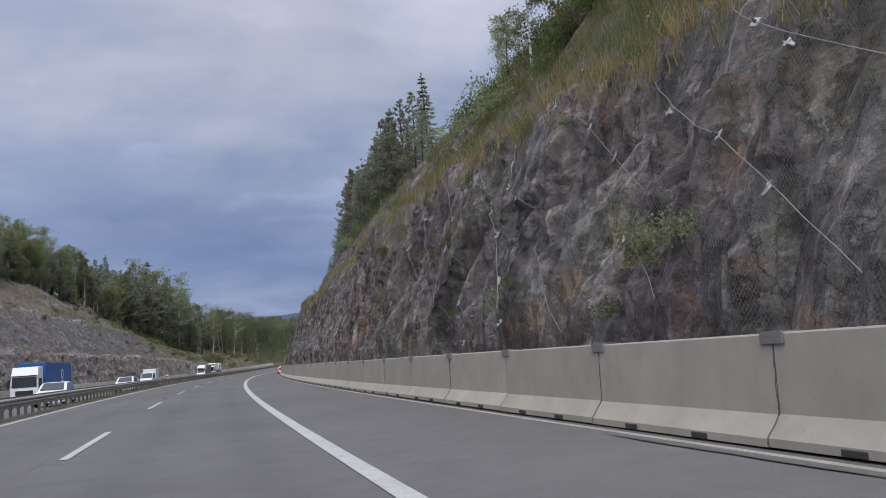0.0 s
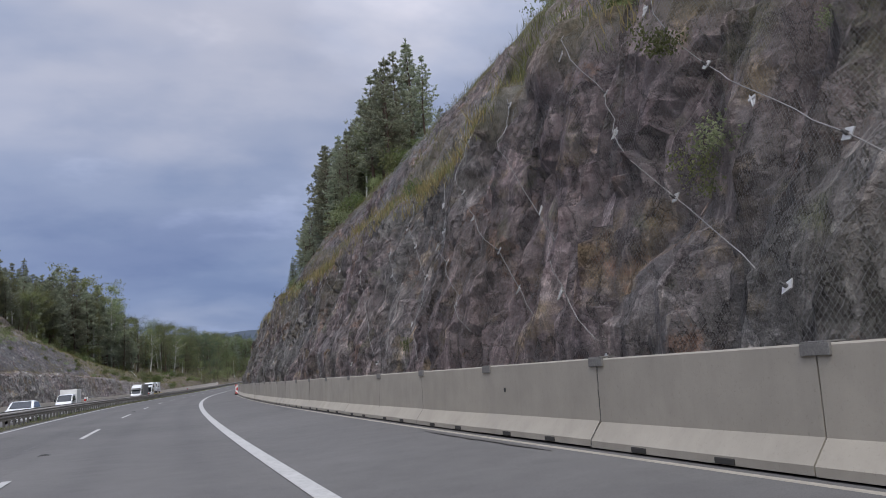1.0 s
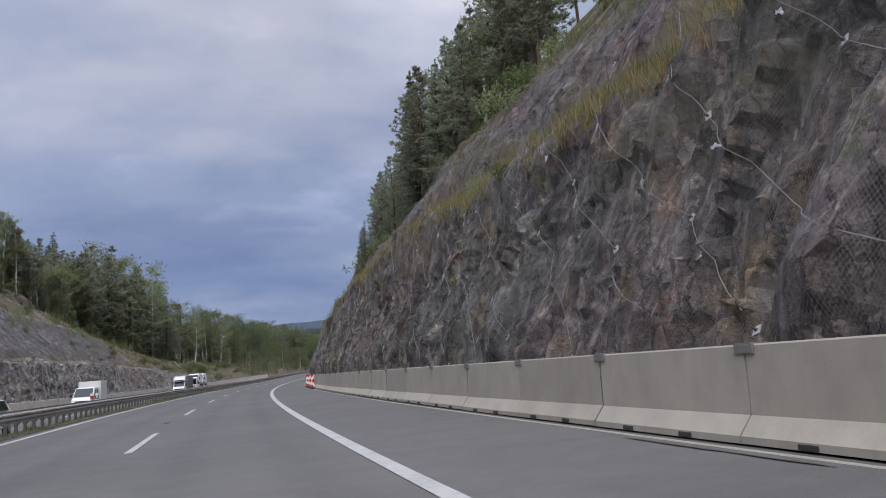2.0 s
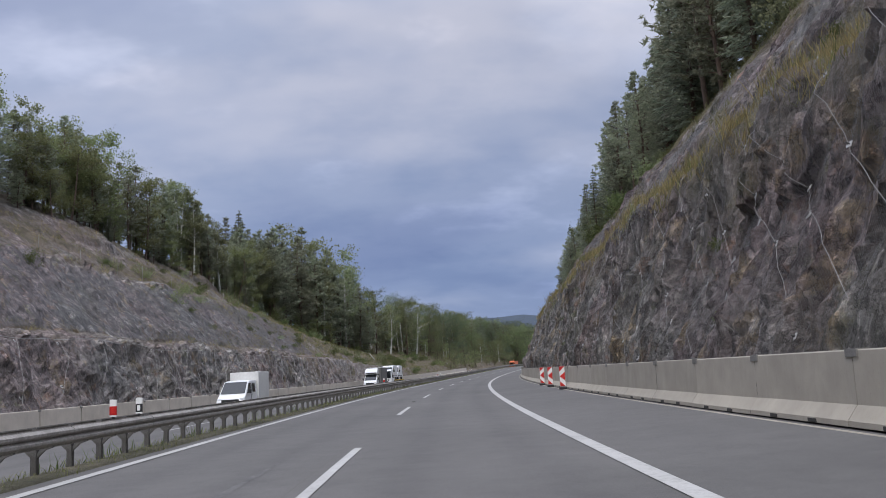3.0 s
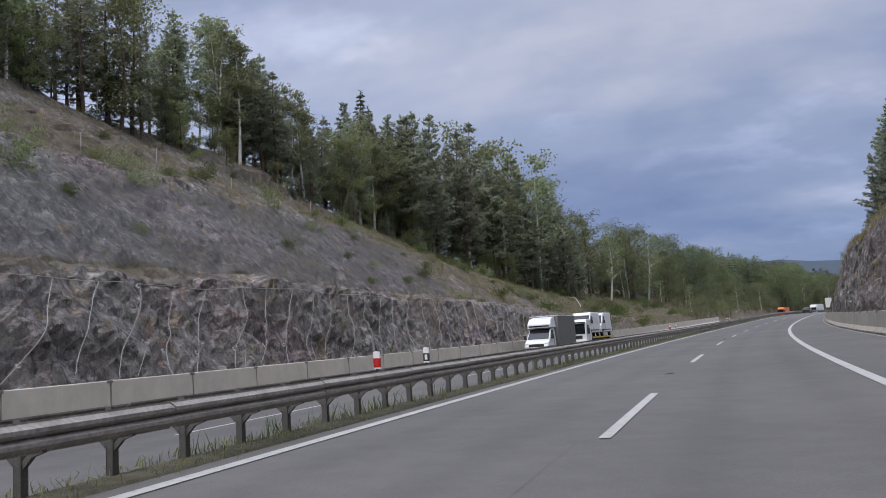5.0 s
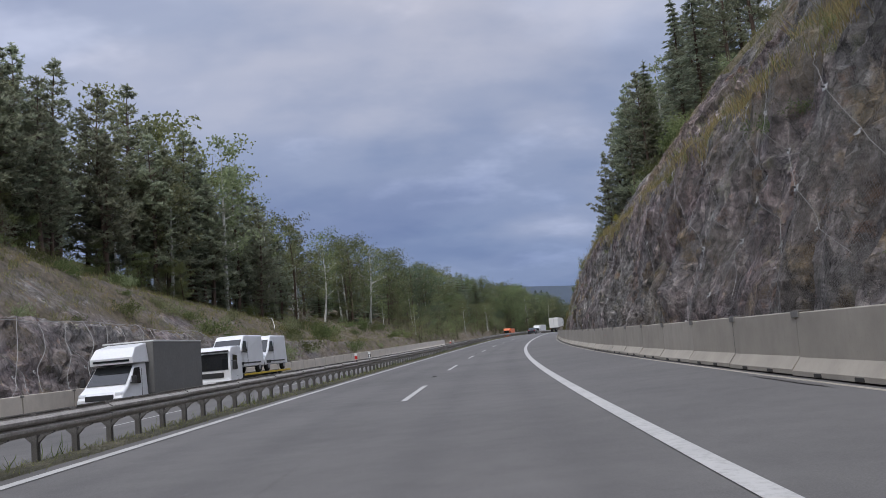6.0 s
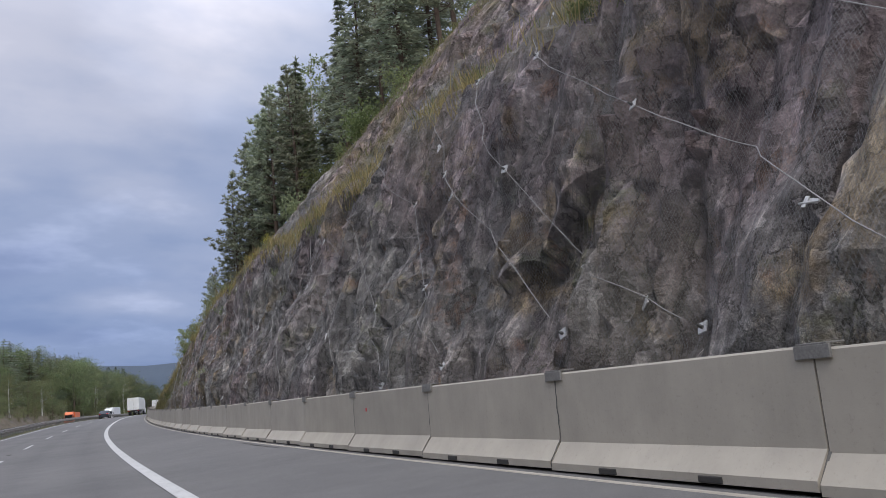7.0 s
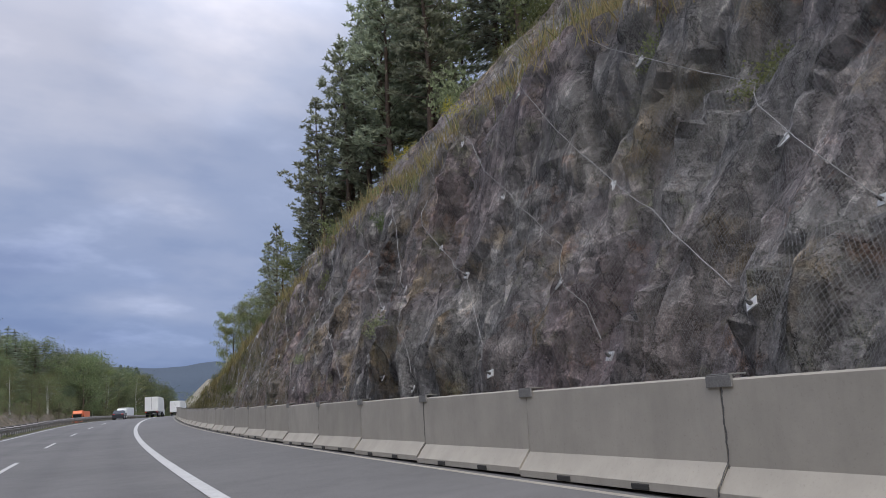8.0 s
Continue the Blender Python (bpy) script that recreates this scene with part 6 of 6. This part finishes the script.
def lorry_cab(v, paint, front, W=2.48, H=3.55):
    half = W / 2
    z1 = 2.55 if H > 3 else 0.84 * H
    bm = bmesh.new()
    side_loft(bm, [(front, 0.55), (front + 0.03, 1.35), (front - 0.10, z1 + 0.1), (front - 0.45, H - 0.05), (front - 1.0, H), (front - 2.1, H), (front - 2.1, 0.75), (front - 0.9, 0.55)], half, 0.08, 0.08)
    part("cab", bm, MAT[paint], v)
    bm = bmesh.new()
    k = H / 3.55
    z0 = 1.62 * (0.25 + 0.75 * k)
    quad_slab(bm, [(-half + 0.14, front + 0.045, z0), (half - 0.14, front + 0.045, z0), (half - 0.18, front - 0.055, z1), (-half + 0.18, front - 0.055, z1)])
    part("windscreen", bm, MAT["glass_dark"], v, "dark windscreen")
    pbox("grille", v, "black_plastic", 0, front + 0.03, 1.05, W * 0.62, 0.06, 0.5 * k * k, 0.03)
    pbox("bumper", v, paint, 0, front + 0.02, 0.58, W, 0.22, 0.36, 0.06)
    pbox("sun_visor", v, "black_plastic", 0, front + 0.06, z1 + 0.13, W - 0.2, 0.22, 0.10, 0.03)
    for s in (-1, 1):
        bm = bmesh.new(); box(bm, s * (half - 0.25), front + 0.05, 0.72, 0.36, 0.12, 0.2, 0.03)
        part("headlight", bm, MAT["lamp_glass"], v, "clear headlight")
        bm = bmesh.new(); box(bm, s * (half + 0.17), front - 0.25, 2.05 * k, 0.18, 0.14, 0.7 * k, 0.04); box(bm, s * (half + 0.06), front - 0.3, 2.38 * k, 0.2, 0.05, 0.05)
        part("mirror", bm, MAT["black_plastic"], v, "black wing mirror")
        bm = bmesh.new(); x = s * (half + 0.002)
        quad_slab(bm, [(x, front - 0.35, z0), (x, front - 1.15, z0), (x - s * 0.03, front - 1.15, 0.94 * z1), (x - s * 0.03, front - 0.5, 0.96 * z1)], 0.01)
        part("side_window", bm, MAT["glass_dark"], v, "dark door window")
        wheel(v, s * (half - 0.16), front - 1.25, 0.5, 0.3)


def semi(m, label, paint, box_mat, length, group="", box_h=2.7, box_label=""):
    v = thing("articulated_lorry", m, label, "truck", group)
    front = length / 2
    lorry_cab(v, paint, front)
    y0, y1 = front - 2.75, -front
    pbox("trailer_body", v, box_mat, 0, (y0 + y1) / 2, 1.2 + box_h / 2, 2.52, y0 - y1, box_h, 0.04, label=box_label)
    pbox("chassis", v, "black_plastic", 0, (front - 2.2 + y1) / 2, 1.0, 1.0, front - 2.4 - y1, 0.22, 0.03)
    pbox("rear_frame", v, "trailer_white", 0, y1 - 0.02, 1.2 + box_h / 2, 2.54, 0.06, box_h, 0.02)
    pbox("door_seam", v, "black_plastic", 0, y1 - 0.055, 1.2 + box_h / 2, 0.03, 0.02, box_h - 0.2)
    pbox("underrun_bar", v, "black_plastic", 0, y1 + 0.1, 0.55, 2.3, 0.12, 0.14, 0.02)
    for s in (-1, 1):
        for y in (front - 4.0, y1 + 1.6, y1 + 2.9, y1 + 4.2):
            wheel(v, s * 1.05, y, 0.5, 0.32)
        pbox("tail_lamp", v, "tail_red", s * 1.05, y1 - 0.06, 0.95, 0.3, 0.05, 0.14, 0.02)
    return v


def carrier(m):
    v = thing("recovery_truck", m, "white flatbed carrier with a yellow-edged deck", "truck")
    lorry_cab(v, "white_paint", 6.2, 2.3, 2.75)
    bm = bmesh.new()
    box(bm, 0, -1.1, 0.92, 2.4, 10.2, 0.14, 0.03)
    part("deck", bm, MAT["steel_dull"], v)
    for s in (-1, 1):
        pbox("deck_edge", v, "yellow_paint", s * 1.21, -1.1, 0.93, 0.04, 10.2, 0.12, 0.01, label="yellow deck edge")
        for y in (-3.2, -4.4):
            wheel(v, s * 0.95, y, 0.42, 0.3)
    pbox("chassis", v, "black_plastic", 0, 0.0, 0.68, 0.9, 9.5, 0.26, 0.03)
    return v


def car(m, paint, label, group=""):
    v = thing("car", m, label, "car", group)
    bm = bmesh.new()
    side_loft(bm, [(2.15, 0.25), (2.2, 0.62), (1.95, 0.82), (0.95, 0.98), (0.2, 1.42), (-0.4, 1.48), (-1.35, 1.42), (-2.0, 1.0), (-2.15, 0.85), (-2.15, 0.3)], 0.9, 0.18, 0.08)
    part("body", bm, MAT[paint], v)
    bm = bmesh.new()
    quad_slab(bm, [(-0.68, 0.95, 1.01), (0.68, 0.95, 1.01), (0.58, 0.25, 1.42), (-0.58, 0.25, 1.42)], 0.02)
    part("windscreen", bm, MAT["glass_dark"], v, "dark windscreen")
    bm = bmesh.new()
    quad_slab(bm, [(-0.62, -1.42, 1.40), (0.62, -1.42, 1.40), (0.7, -1.95, 1.05), (-0.7, -1.95, 1.05)], 0.02)
    part("rear_window", bm, MAT["glass_dark"], v)
    for s in (-1, 1):
        bm = bmesh.new()
        quad_slab(bm, [(s * 0.83, 0.75, 1.0), (s * 0.83, -1.5, 1.0), (s * 0.74, -1.2, 1.38), (s * 0.74, 0.2, 1.38)], 0.03)
        part("side_window", bm, MAT["glass_dark"], v)
        pbox("headlight", v, "lamp_glass", s * 0.66, 2.12, 0.68, 0.32, 0.12, 0.13, 0.03)
        pbox("tail_lamp", v, "tail_red", s * 0.66, -2.12, 0.85, 0.3, 0.1, 0.14, 0.03)
        for y in (1.35, -1.35):
            wheel(v, s * 0.8, y, 0.31, 0.2)
    return v


ONC = "oncoming traffic"
blue_lorry = semi(stand(91.5, -16.8, opp_z(-16.8), 180, 0.82), "white tractor pulling a plain blue box trailer", "white_paint", "blue_box", 14.5, ONC, 2.75, "blue box trailer")
for sx in (-1, 1):
    bm = bmesh.new()
    for r1, zz in ((0.55, 0.0), (0.32, 0.0)):
        bmesh.ops.create_circle(bm, cap_ends=False, segments=24, radius=r1)
    ring = [v for v in bm.verts]
    for i in range(24):
        bm.faces.new((ring[i], ring[(i + 1) % 24], ring[24 + (i + 1) % 24], ring[24 + i]))
    box(bm, 0, -0.78, 0, 1.3, 0.16, 0.006)
    bmesh.ops.transform(bm, matrix=Matrix.Translation((sx * 1.268, -2.6, 2.75)) @ Matrix.Rotation(math.pi / 2, 4, "Z") @ Matrix.Rotation(math.pi / 2, 4, "X"), verts=bm.verts)
    part("emblem", bm, MAT["sign_white"], blue_lorry, "plain white ring emblem with a bar")
car(stand(103, -11.9, opp_z(-11.9), 180), "white_paint", "white estate car in the oncoming lanes", ONC)
car(stand(72, -11.7, opp_z(-11.7), 180), "white_paint", "white hatchback in the oncoming lanes", ONC)
box_van(stand(147.0, -16.5, opp_z(-16.5), 180, 0.88))
curtain_truck(stand(208, -17.3, opp_z(-17.3), 180, 0.9))
carrier(stand(222.0, -17.3, opp_z(-17.3), 180, 0.92))
for y in (2.0, -3.6):
    panel_van(stand(222.0, -17.3, opp_z(-17.3) + 0.91, 180, 0.92) @ Matrix.Translation((0, y, 0)), "white panel van carried on the flatbed deck", "vans on the carrier")
semi(stand(385, -2.0, 0, 0, 0.9), "white box lorry travelling ahead on the motorway", "white_paint", "trailer_white", 15.5, "lorries ahead", 2.75, "white box trailer")
semi(stand(428, -1.6, 0, 0, 0.9), "pale box lorry far ahead on the motorway", "white_paint", "trailer_white", 15.5, "lorries ahead", 2.75)
car(stand(366, -6.0, 0), "dark_paint", "dark car in the overtaking lane")
semi(stand(384, -14.6, opp_z(-14.6), 180, 0.66), "orange lorry with an orange box in the oncoming lanes", "orange_paint", "orange_paint", 12.0, ONC, 2.2)
semi(stand(428, -13.6, opp_z(-13.6), 180, 0.8), "white lorry in the oncoming lanes", "white_paint", "trailer_white", 14.0, ONC)


def guide_panel(s, o):
    g = thing("warning_panel", stand(s, o, 0.13, -6, 1.02), "red and white guide panel on a black rubber foot", "warning panel", "guide panels on the shoulder")
    pbox("foot", g, "black_plastic", 0, 0, 0.06, 0.40, 0.75, 0.12, 0.03)
    pbox("board", g, "sign_white", 0, 0, 0.64, 0.27, 0.03, 1.0, 0.02)
    for outline in ([(-0.132, 1.135), (-0.132, 0.88), (0.132, 1.135)], [(-0.132, 0.64), (0.132, 0.42), (0.132, 0.86)], [(-0.132, 0.145), (0.132, 0.145), (-0.132, 0.40)]):
        bm = bmesh.new()
        prism(bm, outline, -0.021, -0.017)
        part("arrow", bm, MAT["sign_red"], g, "red arrow field")


for s, o in ((135.6, 3.36), (142.0, 3.38), (147.6, 3.38)):
    guide_panel(s, o)


def delineator(s, colour, ring):
    """A short reflector post clipped to the top of the guard rail."""
    g = thing("delineator_post", stand(s, -8.79, 0.775), "short white reflector post clipped on the guard rail", "delineator", "delineators on the rail")
    bm = bmesh.new()
    prism(bm, [(-0.065, 0.05), (-0.065, 0.37), (-0.03, 0.385), (0.065, 0.375), (0.065, 0.05)], -0.02, 0.02)
    part("post", bm, MAT["sign_white"], g)
    bm = bmesh.new(); box(bm, 0, 0, 0.02, 0.05, 0.06, 0.07, 0.006)
    part("clip", bm, MAT["black_plastic"], g, "dark clip")
    bm = bmesh.new(); box(bm, 0, -0.001, 0.17, 0.134, 0.046, 0.17, 0.004)
    part("band", bm, MAT[ring], g, "coloured band")
    bm = bmesh.new(); box(bm, 0, -0.026, 0.17, 0.06, 0.012, 0.11, 0.004)
    part("reflector", bm, MAT[colour], g, "reflector")


for a, b in ((109.7, 111.0), (161.0, 163.5), (213.5, 217.4), (265, 268)):
    delineator(a, "sign_red", "tail_red"); delineator(b, "sign_white", "black_plastic")


def drain_cover(s, o):
    g = thing("drain_cover", stand(s, o, 0.004), "small dark iron drain cover set in the lane", "drain cover", "drain covers along the lane line")
    bm = bmesh.new(); box(bm, 0, 0, 0.0, 0.24, 0.34, 0.012, 0.004)
    part("frame", bm, MAT["steel_dull"], g)
    for i in range(5):
        bm = bmesh.new(); box(bm, 0, -0.12 + i * 0.06, 0.008, 0.18, 0.02, 0.006)
        part("slot", bm, MAT["black_plastic"], g)


for s in (25, 61, 97, 133.2, 169.3, 205.3, 241):
    drain_cover(s, -4.22)
n_seam = 240
sv = np.linspace(-20, 420, n_seam)
seam_o = np.array([-4.28 + 0.03 * noise.noise((q / 4.0, 0.2, 0.4)) for q in sv])
seam = mesh_ob("lane_seam", on_road(sv[:, None], seam_o[:, None] + np.array([[-0.006, 0.006]]), 0.003).reshape(-1, 3), [f[::-1] for f in grid_faces(n_seam, 2)], MAT["joint"])
tagged(seam, "thin dark sealed seam between the asphalt lanes", "road seam", kind="structure")


# ---- marks on road and barrier ----
MAT["tyre_mark"] = simple("rubbed_tyre_mark", (0.105, 0.102, 0.098), 0.85, 0, 0.35, 2.5, 0.1)
MAT["damp"] = simple("damp_asphalt", (0.085, 0.078, 0.070), 0.6, 0, 0.3, 2.0, 0.1)


def smear(name, s0, s1, o, width, z, mat, label, seed):
    """A flat mark with ragged edges along the road."""
    n = 40
    t = np.linspace(0, 1, n)
    s = s0 + (s1 - s0) * t
    w = width * np.sqrt(np.sin(np.pi * np.clip(t, 0.02, 0.98))) * np.array([0.75 + 0.5 * noise.noise((q * 2.1, seed, 0.3)) for q in s])
    m = np.array([0.12 * width * noise.noise((q * 0.7, seed, 3.3)) for q in s])
    o = np.broadcast_to(o, s.shape)
    v = on_road(s[:, None], np.stack([o + m - w / 2, o + m + w / 2], 1), z[:, None] if hasattr(z, "__len__") else z).reshape(-1, 3)
    tagged(mesh_ob(name, v, [f[::-1] for f in grid_faces(n, 2)], MAT[mat]), label, "road mark", "marks on the road", "structure")


for i, (s0, s1, o) in enumerate(((101, 108, -5.1), (174, 182, -5.12), (140, 147, -2.9), (60, 66, -5.0))):
    smear("tyre_mark", s0, s1, o, 0.13, 0.004, "tyre_mark", "faint dark tyre mark on the asphalt", i + 0.5)
for i, (s0, s1) in enumerate(((21.5, 26), (50, 55.5), (219, 224.5), (74, 78), (186, 190))):
    smear("damp_patch", s0, s1, 3.16, 0.13, 0.128, "damp", "dark damp patch before the barrier's foot", i + 7.5)
for s, z, mat, label in ((52.6, 0.87, "black_plastic", "small dark recess in the barrier face"), (23.5, 0.50, "black_plastic", "small dark recess in the barrier face"), (214.1, 0.93, "sign_red", "small red paint mark on the barrier")):
    bm = bmesh.new(); box(bm, 0, 0, 0, 0.02, 0.07, 0.07, 0.006)
    me = bpy.data.meshes.new("barrier_spot"); bm.to_mesh(me); bm.free(); me.materials.append(MAT[mat])
    b = new("barrier_spot", me); b.matrix_world = stand(s, 3.708, z)
    tagged(b, label, "mark", "marks on the barrier")
